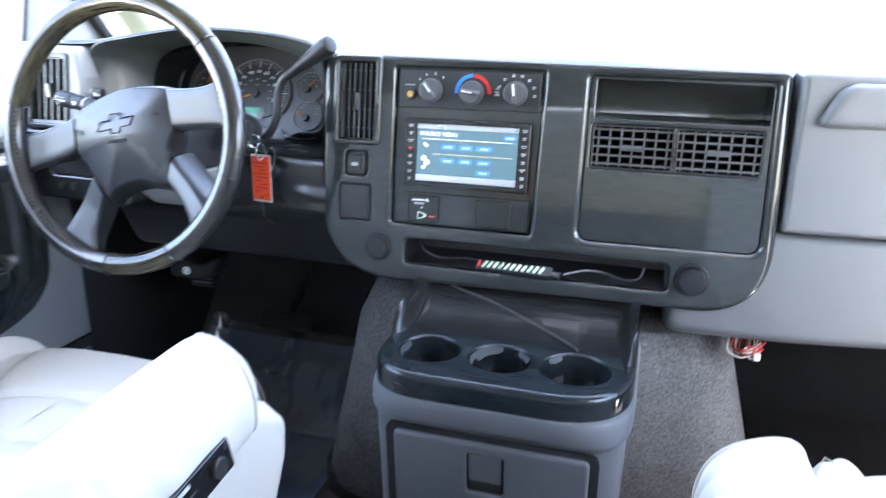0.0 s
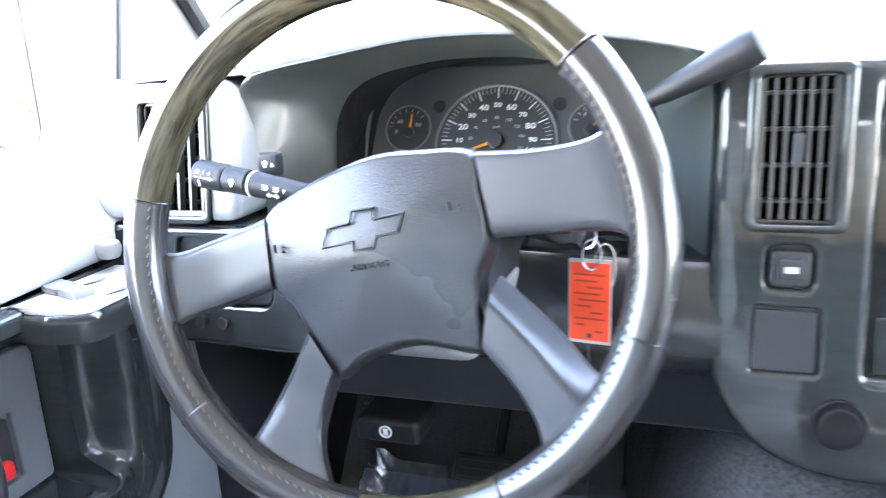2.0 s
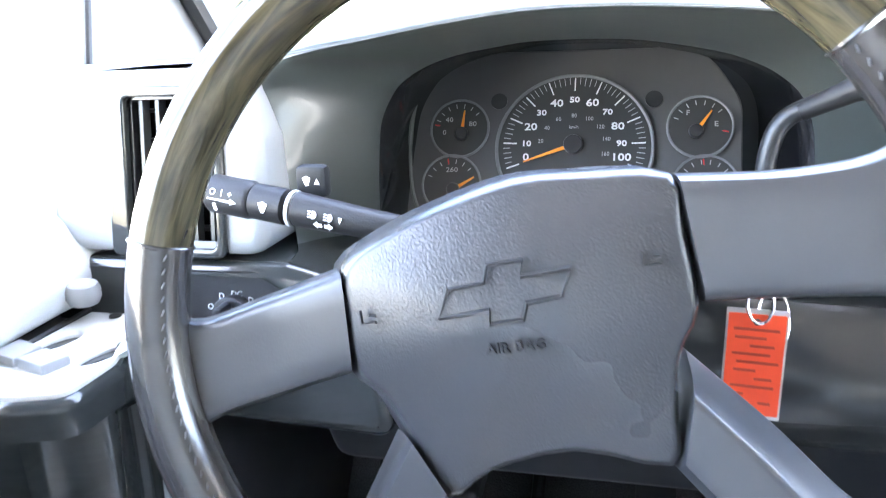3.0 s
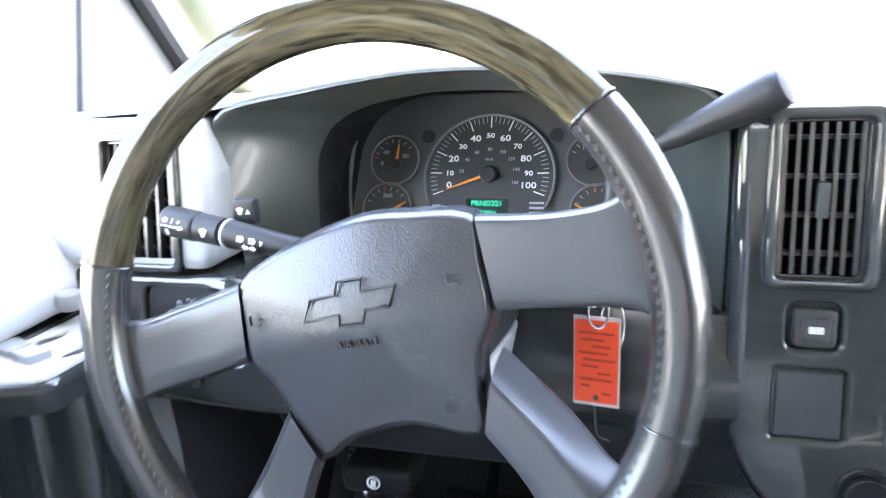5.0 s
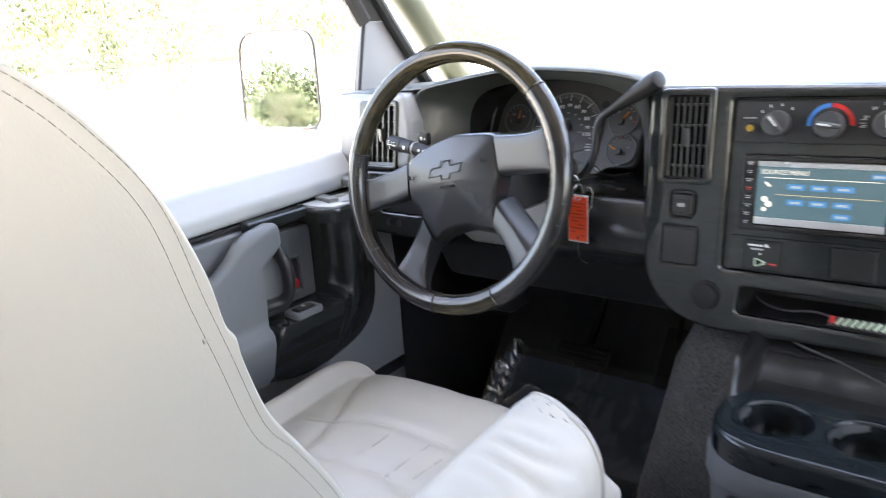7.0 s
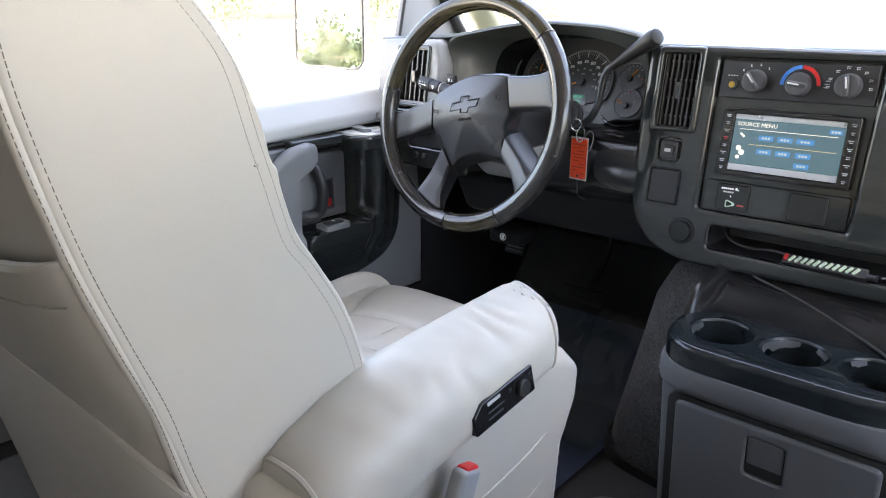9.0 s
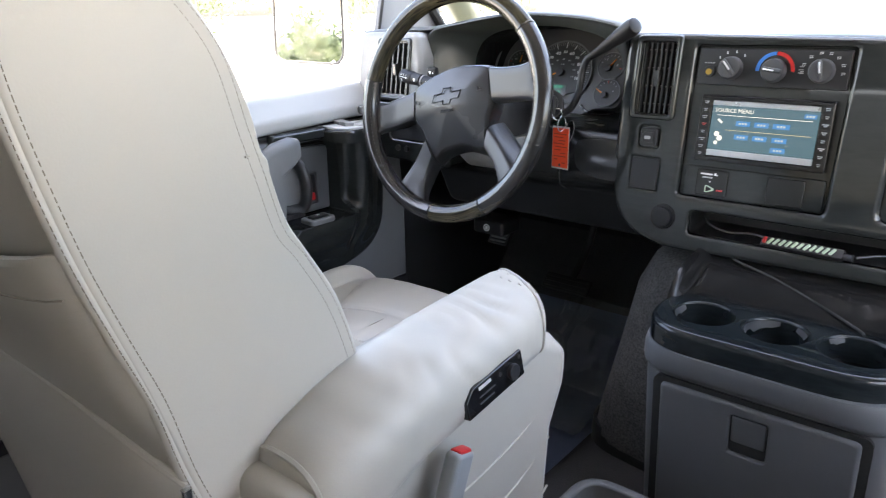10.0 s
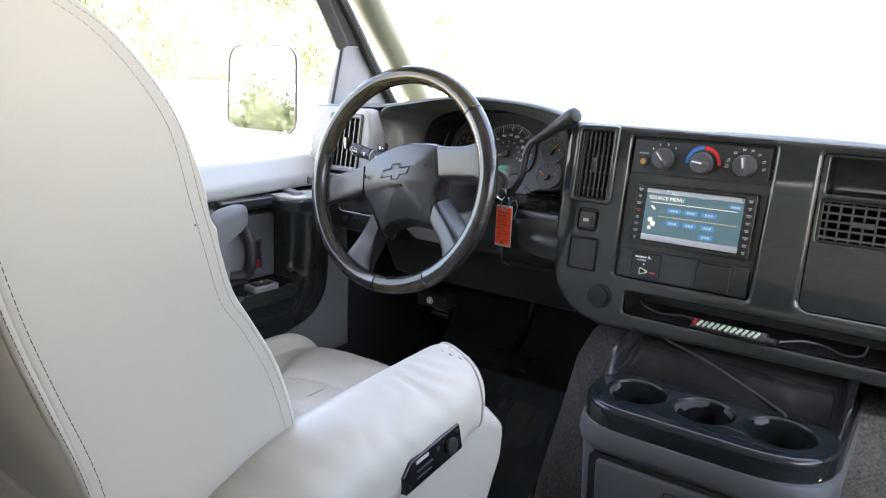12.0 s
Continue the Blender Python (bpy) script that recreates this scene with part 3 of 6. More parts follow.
    lampbay = rpoly([(-0.668, 0.606, 0.012), (-0.565, 0.606, 0.012), (-0.568, 0.652, 0.02), (-0.605, 0.671, 0.02), (-0.668, 0.671, 0.012)])
    part("outer_end", plate(end, [(rrect(-0.704, 0.690, -0.633, 0.797, 0.005), 0.03, True)], lf, 0.2, 0.010, 0.004), PALE, dash, "pale grey outer dash end")
    low = rpoly([(-0.775, 0.570, 0.012), (-0.505, 0.560, 0.012), (-0.52, 0.665, 0.02), (-0.585, 0.681, 0.02), (-0.775, 0.681, 0.006)])
    part("lamp_panel", plate(low, [(lampbay, 0.008, True)], lambda u, v, d: lf(u, v, d - 0.002), 0.1, 0.010, 0.004), WOOD, dash, "glossy charcoal lamp switch panel")
    part("vent_surround", plate(rrect(-0.719, 0.683, -0.627, 0.803, 0.008), [(rrect(-0.703, 0.690, -0.634, 0.796, 0.005), 0.008, False)], lambda u, v, d: lf(u, v, d - 0.004), 0.008, 0.003, 0.002), WOOD, dash, "glossy charcoal vent surround")
    grille(dash, -0.702, 0.689, -0.635, 0.795, lf, 5, 5, (0.004, 0.012))
    part("lamp_plate", plate(inset(lampbay, 0.001), [], lambda u, v, d: lf(u, v, d + 0.003), 0.003, 0.001), DARKSKIN, dash)
    k = Vector(lf(-0.624, 0.643, 0.004))
    knob = part("lamp_knob", disc(k, (0, -1, 0.16), 0.014, 0.012, 28, 0.002), BLACK, dash)
    part("knob_bar", box(k + Vector((-0.003, -0.026, -0.013)), k + Vector((0.003, -0.010, 0.013)), 0.002), BLACK, knob)
    for du, dv, txt in ((-0.020, 0.010, "O"), (-0.011, 0.018, "D"), (0.001, 0.020, "DC"), (0.012, 0.016, "D"), (0.019, 0.002, "*")):
        q = Vector(lf(-0.624 + du, 0.637 + dv, 0.0026))
        lettering("symbol", txt, 0.0062, axes(q, (1, 0, 0), (0, 0.16, 1)), WHITE, dash)
    for x in (-0.640, -0.616):
        q = Vector(lf(x, 0.589, 0.004))
        part("dimmer_knob", disc(q, (0, -1, 0.16), 0.006, 0.012, 16, 0.0015), BLACK, dash)
    # knee panels
    rows = []
    for y, z, sway in ((0.20, 0.660, 0.0), (0.10, 0.659, 0.0), (0.05, 0.657, 0.0), (0.034, 0.655, 0.1), (0.026, 0.650, 0.2), (0.020, 0.640, 0.5), (0.012, 0.622, 0.9), (0.006, 0.602, 1.0), (0.004, 0.585, 0.9), (0.006, 0.568, 0.6), (0.012, 0.556, 0.3), (0.024, 0.549, 0.0), (0.06, 0.546, 0.0)):
        row = []
        for k in range(45):
            x = -0.600 + 0.430 * k / 44
            near = math.exp(-((x + 0.403) / 0.085) ** 2)
            edge = max(0.0, (x + 0.29) / 0.12)
            row.append((x, y + sway * (0.020 * near - 0.010 * math.sin(math.pi * min(1.0, edge)) - 0.016 * edge ** 2), z + sway * 0.012 * near))
        rows.append(row)
    part("column_surround", loft(rows, closed=False), SURROUND, dash, "glossy charcoal curved column surround", sharp=60)
    part("knee_bolster", plate(rpoly([(-0.60, 0.462, 0.02), (-0.04, 0.462, 0.02), (-0.04, 0.549, 0.008), (-0.60, 0.549, 0.008)]), [], lambda u, v, d: (u, 0.035 - 0.5 * (v - 0.549) + d, v), 0.06, 0.010), DARKSKIN, dash, "charcoal knee bolster")
    # hood over the instruments: a tapering tunnel
    a = [(-0.596, 0.655), (-0.597, 0.70), (-0.600, 0.74), (-0.605, 0.77), (-0.613, 0.80), (-0.600, 0.817), (-0.575, 0.824), (-0.53, 0.831), (-0.478, 0.839), (-0.42, 0.845), (-0.354, 0.845), (-0.274, 0.839), (-0.23, 0.832), (-0.20, 0.823), (-0.184, 0.80), (-0.181, 0.75), (-0.181, 0.70), (-0.181, 0.655)]
    c = [(-0.552, 0.655), (-0.552, 0.70), (-0.550, 0.735), (-0.546, 0.765), (-0.534, 0.788), (-0.522, 0.799), (-0.505, 0.808), (-0.482, 0.815), (-0.455, 0.8195), (-0.42, 0.8235), (-0.354, 0.8225), (-0.300, 0.814), (-0.272, 0.806), (-0.250, 0.795), (-0.232, 0.778), (-0.222, 0.750), (-0.219, 0.705), (-0.219, 0.655)]
    lip, throat = ([(v.x, v.y) for v in smooth_path([(x, z, 0) for x, z in q], 5)] for q in (a, c))

    def between(t, y, dz=0.0):
        return [(x + (p - x) * t, y, z + (q - z) * t + dz) for (x, z), (p, q) in zip(lip, throat)]

    def shrunk(k, y):
        return [(-0.388 + (p + 0.388) * k, y, 0.73 + (q - 0.73) * (1 - (1 - k) * 0.8)) for p, q in throat]

    cowl = [between(0, 0.036, 0.003), between(0, 0.031, 0.001), between(0.03, 0.030, -0.0015), between(0.10, 0.034, -0.002), between(0.28, 0.047), between(0.55, 0.070), between(0.80, 0.089), between(0.94, 0.098), between(1.0, 0.104)]
    part("instrument_hood", loft(cowl, closed=False), COWL, dash, "dark grey hood round the gauges", sharp=60)
    part("inner_bezel", loft([between(1.0, 0.104), shrunk(0.985, 0.112), shrunk(0.97, 0.13), shrunk(0.945, 0.18), shrunk(0.94, 0.26)], closed=False), GLOSSBLACK, dash, "glossy black inner bezel", sharp=60)
    part("back_plate", box((-0.60, 0.255, 0.60), (-0.215, 0.262, 0.822)), BLACK, dash)
    return dash


dashboard()


# ---- instruments ----
def cluster():
    cl = thing("instrument_cluster", "grey instrument cluster with five dials and orange needles", "gauges", (-0.396, 0.19, 0.732))
    up = Vector((0, 0.45, 1)).normalized()
    out = Vector((0, -1, 0.45)).normalized()
    c0 = Vector((-0.396, 0.186, 0.732))

    def at(a, b, h=0.0):
        return c0 + Vector((a, 0, 0)) + up * b + out * h

    def place(a, b, d):
        return at(a, b, -d)

    speedo = [(0.068 * math.cos(radians(t)), 0.066 * math.sin(radians(t)) - 0.002) for t in range(-28, 209, 6)]
    part("cluster_face", plate(rpoly([(-0.160, -0.085, 0.01), (0.060, -0.085, 0.02), (0.092, -0.067, 0.03), (0.141, -0.065, 0.020), (0.141, 0.040, 0.04), (0.11, 0.090, 0.06), (-0.10, 0.090, 0.06), (-0.158, 0.050, 0.04)]), [], place, 0.01, 0.002), DIALFACE, cl)
    dial = part("speedometer", plate(speedo + [(0.045, -0.062), (-0.045, -0.062)], [], lambda a, b, d: place(a, b, d - 0.003), 0.004, 0.001), DIAL, cl, "black speedometer dial with white numerals")
    rim = [at(a, b, 0.004) for a, b in speedo]
    part("dial_rim", tube(rim, 0.0016, 8), GREY, dial)
    for v in range(0, 101, 2):
        t = radians(200 - 2.2 * v)
        big = v % 10 == 0
        r0, r1 = (0.050 if big else (0.055 if v % 10 in (4, 6) else 0.056)), 0.062
        m = axes(at((r0 + r1) / 2 * math.cos(t), (r0 + r1) / 2 * math.sin(t), 0.0036), at(math.cos(t), math.sin(t)) - at(0, 0), out.cross(at(math.cos(t), math.sin(t)) - at(0, 0)))
        part("tick", slat(m, r1 - r0, 0.0012 if big else 0.0006, 0.0004, 0), WHITE if big else DIMWHITE, dial)
    flat = lambda a, b, h=0.0038: axes(at(a, b, h), (1, 0, 0), up)
    for v in range(0, 101, 10):
        t = radians(200 - 2.2 * v)
        r = 0.0415 if v not in (0, 100) else 0.044
        lettering("numeral", str(v), 0.0092 if v % 20 == 0 else 0.0072, flat(r * math.cos(t), r * math.sin(t) + (0.004 if v in (0, 100) else 0)), WHITE, dial, wide=1.25, bold=0.0002)
    for v, t in ((20, 172), (40, 144), (60, 118), (80, 90), (100, 63), (120, 38), (140, 12), (160, -17)):
        lettering("numeral", str(v), 0.0050, flat(0.029 * math.cos(radians(t)), 0.027 * math.sin(radians(t))), DIMWHITE, dial)
    lettering("print", "km/h", 0.0042, flat(0, 0.0165), DIMWHITE, dial)
    lettering("print", "MPH", 0.0060, flat(-0.052, -0.034), WHITE, dial)
    win = part("readout", plate(rrect(-0.022, -0.047, 0.022, -0.025, 0.001), [], lambda a, b, d: place(a, b, d - 0.004), 0.001, 0), LEDDARK, dial)
    lettering("readout_text", "PRND321", 0.0080, flat(0.0, -0.0305, 0.0054), GREENLED, win)
    lettering("readout_text", "137826", 0.0072, flat(0.0, -0.0405, 0.0054), GREENLED, win)
    for k in range(3):
        part("print", slat(flat(0.051, -0.029 - 0.005 * k), 0.015, 0.0022, 0.0004, 0), DIMWHITE, dial)

    def needle(c, t, length, parent):
        d = at(math.cos(t), math.sin(t)) - at(0, 0)
        s = out.cross(d)
        b = at(*c, 0.007)
        part("needle", loft([[b + s * 0.0018, b - s * 0.0018, b - s * 0.0018 - out * 0.001, b + s * 0.0018 - out * 0.001],
                             [b + d * length + s * 0.0006, b + d * length - s * 0.0006, b + d * length - s * 0.0006 - out * 0.001, b + d * length + s * 0.0006 - out * 0.001]]), ORANGE, parent)
        part("needle_hub", disc(at(*c, 0.004), out, 0.0085 if length > 0.04 else 0.006, 0.006, 24, 0.0015), BLACK, parent)

    needle((0, 0), radians(200), 0.046, dial)
    for (a, b), t, reds in (((-0.103, 0.016), 85, ((172, RED),)), ((-0.108, -0.036), 32, ((100, RED),)), ((0.106, 0.016), 55, ((-12, RED),)), ((0.111, -0.036), 150, ((95, RED),))):
        g = part("small_gauge", disc(at(a, b, 0.001), out, 0.0265, 0.003, 32), DIAL, cl)
        part("dial_rim", tube([at(a + 0.0268 * math.cos(radians(q)), b + 0.0268 * math.sin(radians(q)), 0.004) for q in range(0, 360, 12)], 0.0012, 6, closed=True), GREY, g)
        off = (0.004, -0.007) if a < 0 else (-0.006, -0.006)
        for q in (40, 60, 80, 100, 120, 140, 160):
            d = at(math.cos(radians(q)), math.sin(radians(q))) - at(0, 0)
            part("tick", slat(axes(at(a, b, 0.0046) + d * 0.021, d, out.cross(d)), 0.004, 0.0007, 0.0004, 0), DIMWHITE, g)
        for q, mt in reds:
            d = at(math.cos(radians(q)), math.sin(radians(q))) - at(0, 0)
            part("tick", slat(axes(at(a, b, 0.0047) + d * 0.021, d, out.cross(d)), 0.005, 0.0012, 0.0004, 0), mt, g)
        words = {(-0.103, 0.016): (("0", -0.014, -0.004), ("40", -0.010, 0.008), ("80", 0.012, 0.004)), (-0.108, -0.036): (("260", 0.0, 0.013), ("100", 0.004, -0.013)),
                 (0.106, 0.016): (("F", -0.010, 0.012), ("E", 0.013, 0.002))}.get((a, b), (("-", -0.011, 0.002), ("+", 0.012, 0.003)))
        for txt, qa, qb in words:
            lettering("print", txt, 0.0065, flat(a + qa, b + qb, 0.0046), DIMWHITE, g, wide=1.15)
        needle((a + off[0] * 0.6, b + off[1] * 0.8), radians(t), 0.022, g)
    for a in (-0.068, 0.068):
        part("warning_lamp", disc(at(a, 0.042, 0.0005), out, 0.0075, 0.0015, 20), BLACK, cl)
    part("lens_edge", tube(smooth_path([at(-0.120, -0.085, 0.030), at(-0.136, -0.05, 0.030), at(-0.142, 0.0, 0.028), at(-0.139, 0.040, 0.024), at(-0.124, 0.068, 0.018), at(-0.10, 0.080, 0.012)], 6), [0.0016] * 12 + [0.0022] * 13 + [0.0016, 0.0012, 0.0009, 0.0006, 0.0004, 0.0002], 8), HOOD, cl, "curved edge of the clear lens")
    part("lower_lip", tube(smooth_path([at(0.078, -0.072, 0.030), at(0.095, -0.083, 0.030), at(0.120, -0.086, 0.028), at(0.146, -0.080, 0.024)], 6), 0.0028, 8), GLOSSBLACK, cl, "glossy black lip under the gauges")
    return cl


cluster()


# ---- steering ----
WC, WT, WROT = Vector((-0.403, -0.161, 0.705)), radians(12.5), radians(10)
WN = Vector((0, -math.cos(WT), math.sin(WT)))
WV0 = Vector((0, math.sin(WT), math.cos(WT)))
WU = Vector((1, 0, 0)) * math.cos(WROT) + WV0 * math.sin(WROT)
WV = -Vector((1, 0, 0)) * math.sin(WROT) + WV0 * math.cos(WROT)


def wp(a, b, c=0.0):
    return WC + WU * a + WV * b + WN * c


def hp(a, b, c):
    """Hub and spokes: dished behind the rim's plane."""
    c -= 0.006 + 0.030 * min(1.0, max(0.0, (0.172 - math.hypot(a, b)) / 0.085))
    k = (0.366 - c) / 0.351
    return wp(0.103 + (a - 0.103) * k, 0.0207 + (b - 0.0207) * k, c)


def steering_wheel():
    wheel = thing("steering_wheel", "four-spoke steering wheel with woodgrain and black leather rim", "steering wheel", WC)
    R, r = 0.1805, 0.0152

    def arc(a0, a1, rad, n=10, name="rim", material=RIMWOOD, label=""):
        k = max(3, int(abs(a1 - a0) / 4))
        pts = [wp(R * math.cos(radians(a0 + (a1 - a0) * i / k)), R * math.sin(radians(a0 + (a1 - a0) * i / k))) for i in range(k + 1)]
        return part(name, tube(pts, rad, 16, up=WN), material, wheel, label)

    arc(33.5, 160, r, name="rim_top", label="grey-brown woodgrain rim top")
    arc(258, 292, r, name="rim_bottom", label="grey-brown woodgrain rim bottom")
    for a0, a1 in ((160.6, 257.4), (292.6, 392.9)):
        rim = arc(a0, a1, r * 1.02, name="rim_grip", material=RIMLEATHER, label="worn black leather rim grip")
        k = int((a1 - a0) / 2.2)
        for i in range(k):
            t = radians(a0 + 1 + (a1 - a0 - 2) * i / max(k - 1, 1))
            d, s = WU * math.cos(t) + WV * math.sin(t), -WU * math.sin(t) + WV * math.cos(t)
            c = WC + d * (R - r * 0.72) + WN * r * 0.78
            part("stitch", slat(axes(c, s + d * 0.5, d), 0.0034, 0.0008, 0.0010, 0.0002), KNOB, rim)
    for a in (33.5, 160.2, 212.5, 258, 292, 335.5):
        t = radians(a)
        d, s = WU * math.cos(t) + WV * math.sin(t), -WU * math.sin(t) + WV * math.cos(t)
        c = WC + d * R
        part("rim_joint", tube([c + (d * math.cos(q) + WN * math.sin(q)) * (r + 0.0003) for q in (2 * math.pi * i / 20 for i in range(20))], 0.0009, 6, closed=True), RIMLEATHER, wheel)

    plain = [(-1.0, 0.0), (-0.97, 0.28), (-0.90, 0.42), (-0.75, 0.49), (-0.4, 0.5), (0.0, 0.5), (0.4, 0.5), (0.75, 0.49), (0.90, 0.42), (0.97, 0.28), (1.0, 0.0)]
    folded = [(-1.0, -0.42), (-0.985, -0.30), (-0.95, -0.22), (-0.62, 0.22), (-0.34, 0.44), (-0.26, 0.48), (-0.15, 0.5), (0.6, 0.5), (0.88, 0.44), (0.97, 0.26), (1.0, 0.0)]

    def spoke(stations, front=plain):
        loops = []
        for (x1, y1), (x2, y2), c, t in stations:
            section = front + [(s, -0.5) for s in (0.9, 0.3, -0.3, -0.9)]
            loops.append([hp((x1 + x2) / 2 + (x2 - x1) / 2 * s, (y1 + y2) / 2 + (y2 - y1) / 2 * s, c + t * h) for s, h in section])
        dense = []
        for i in range(len(loops[0])):
            dense.append(smooth_path([lp[i] for lp in loops], 5))
        return loft([[dense[i][j] for i in range(len(dense))] for j in range(len(dense[0]))])

    part("spoke", spoke([((-0.071, 0.034), (-0.073, -0.014), 0.012, 0.034), ((-0.11, 0.026), (-0.11, -0.021), 0.006, 0.028), ((-0.148, 0.021), (-0.147, -0.029), 0.001, 0.022), ((-0.168, 0.040), (-0.166, -0.047), 0.0, 0.012)]), SPOKESKIN, wheel)
    part("spoke", spoke([((0.078, 0.052), (0.082, -0.001), 0.012, 0.034), ((0.12, 0.047), (0.121, -0.004), 0.006, 0.028), ((0.153, 0.050), (0.158, -0.010), 0.001, 0.022), ((0.168, 0.070), (0.171, -0.032), 0.0, 0.012)]), SPOKESKIN, wheel)
    part("spoke", spoke([((-0.052, -0.044), (-0.036, -0.076), 0.000, 0.052), ((-0.075, -0.077), (-0.046, -0.096), -0.006, 0.046), ((-0.102, -0.110), (-0.052, -0.124), -0.006, 0.032), ((-0.122, -0.128), (-0.044, -0.168), 0.0, 0.012)]), SPOKESKIN, wheel)
    part("spoke", spoke([((0.077, -0.022), (0.064, -0.069), 0.000, 0.052), ((0.106, -0.056), (0.083, -0.098), -0.006, 0.046), ((0.131, -0.089), (0.092, -0.126), -0.006, 0.032), ((0.152, -0.094), (0.086, -0.155), 0.0, 0.012)], folded), SPOKESKIN, wheel)
    # airbag pad
    out = smooth_path([(0.076, 0.053), (0.041, 0.0595), (0.012, 0.0615), (-0.02, 0.0555), (-0.047, 0.047), (-0.070, 0.0345), (-0.0725, 0.01), (-0.0715, -0.013), (-0.060, -0.026), (-0.051, -0.045), (-0.0365, -0.075), (-0.014, -0.064),
                       (0.023, -0.0585), (0.062, -0.068), (0.067, -0.045), (0.070, -0.022), (0.080, -0.002), (0.079, 0.03)][::1], 3, closed=True)
    out = [(v.x, v.y) for v in [Vector((q[0], q[1], 0)) for q in out]]
    cx, cy = 0.004, 0.0
    loops = []
    edge = [(1.0 - 0.07 * (1 - math.cos(t)), 0.0155 + 0.0135 * math.sin(t)) for t in (radians(11 * k) for k in range(8))]
    dome = [(q, 0.0286 + 0.0094 * (1 - (q / edge[-1][0]) ** 2)) for q in (0.92, 0.89, 0.85, 0.78, 0.68, 0.56, 0.42, 0.28, 0.14, 0.05)]
    for s, h in [(1.0, -0.012)] + edge + dome:
        loops.append([hp(cx + (x - cx) * s, cy + (y - cy) * s, h - 0.010 * max(0, -(y) / 0.075) * s) for x, y in out])
    pad = part("airbag_pad", loft(loops), HUBSKIN, wheel, "charcoal grained airbag cover", sharp=60)
    # Emblem, lettering and horn marks: shade of the embossing painted near-black.
    bow = [(-0.030, 0.0075), (-0.024, 0.0195), (-0.0085, 0.0205), (-0.0060, 0.0280), (0.0095, 0.0280), (0.0075, 0.0210), (0.0290, 0.0220), (0.0235, 0.0105), (0.0085, 0.0095), (0.0060, 0.0025), (-0.0085, 0.0025), (-0.0075, 0.0085)]
    part("emblem", tube([hp(x, y, 0.0385 - 0.9 * x * x) for x, y in bow], 0.0010, 6, closed=True), EMBOSSSHADE, pad, "outlined plain emblem shape")
    lettering("pad_lettering", "AIR BAG", 0.0062, axes(hp(0.001, -0.0085, 0.0394), WU, WV), EMBOSSSHADE, pad, thick=0.0016, wide=1.15)
    for x, y in ((-0.062, 0.011), (0.062, 0.020)):
        for du, dv, a, b in ((0, -0.002, 0.007, 0.0007), (-0.0033, 0.001, 0.0007, 0.006), (0.002, 0.001, 0.003, 0.0007)):
            part("horn_mark", slat(axes(hp(x + du, y + dv, 0.0345), WU, WV), a, b, 0.0030, 0.0), EMBOSSSHADE, pad)
    part("hub_boss", disc(wp(0, 0, -0.090), WN, 0.050, 0.06, 32, 0.01), DARKSKIN, wheel)
    return wheel


steering_wheel()


def column():
    col = thing("steering_column", "dark grey steering column shroud with ignition lock", "steering column", (-0.40, 0.0, 0.66))
    lower, upper = [], []
    for y, w, z0, z1 in ((-0.105, 0.040, 0.628, 0.725), (-0.085, 0.050, 0.600, 0.722), (-0.06, 0.056, 0.583, 0.718), (0.0, 0.062, 0.574, 0.705), (0.06, 0.064, 0.572, 0.688), (0.12, 0.064, 0.572, 0.672)):
        lower.append([(x - 0.403, y, z) for x, z in rpoly([(-w * 0.8, z0, 0.02), (w * 0.8, z0, 0.02), (w, 0.640, 0.004), (-w, 0.640, 0.004)], 5)])
        upper.append([(x - 0.403, y, z) for x, z in rpoly([(-w, 0.642, 0.004), (w, 0.642, 0.004), (w * 0.9, z1, 0.03), (-w * 0.9, z1, 0.03)], 5)])
    part("lower_shroud", loft(lower), PALE, col, "pale grey lower column shroud")
    part("upper_shroud", loft(upper), DARKSKIN, col, "charcoal upper column shroud")
    part("trim_strip", box((-0.295, 0.055, 0.650), (-0.235, 0.075, 0.656), 0.002), SILVER, col)
    lock = part("ignition_lock", disc((-0.318, 0.02, 0.692), (0.55, -1, 0.2), 0.024, 0.05, 28, 0.004), DARKSKIN, col)
    part("lock_face", disc((-0.291, -0.028, 0.7015), (0.55, -1, 0.2), 0.015, 0.006, 24, 0.002), BLACK, lock)
    return col


column()


def gear_lever():
    g = thing("gear_lever", "black column gear lever with grey tapered grip", "gear lever", (-0.27, 0.03, 0.69))
    part("lever", tube(smooth_path([(-0.315, 0.035, 0.675), (-0.285, 0.03, 0.685), (-0.270, 0.032, 0.715), (-0.266, 0.035, 0.752), (-0.258, 0.036, 0.771), (-0.240, 0.031, 0.782)], 6), 0.0062, 10), BLACK, g)
    a, b = Vector((-0.250, 0.033, 0.776)), Vector((-0.1525, -0.006, 0.8287))
    part("grip", tube([a + (b - a) * t for t in (0, 0.25, 0.28, 0.5, 0.75, 0.9, 0.97, 1.0)], [0.006, 0.0075, 0.0085, 0.0105, 0.0135, 0.0145, 0.0125, 0.006], 16), GRIP, g, "charcoal moulded grip")
    return g


gear_lever()


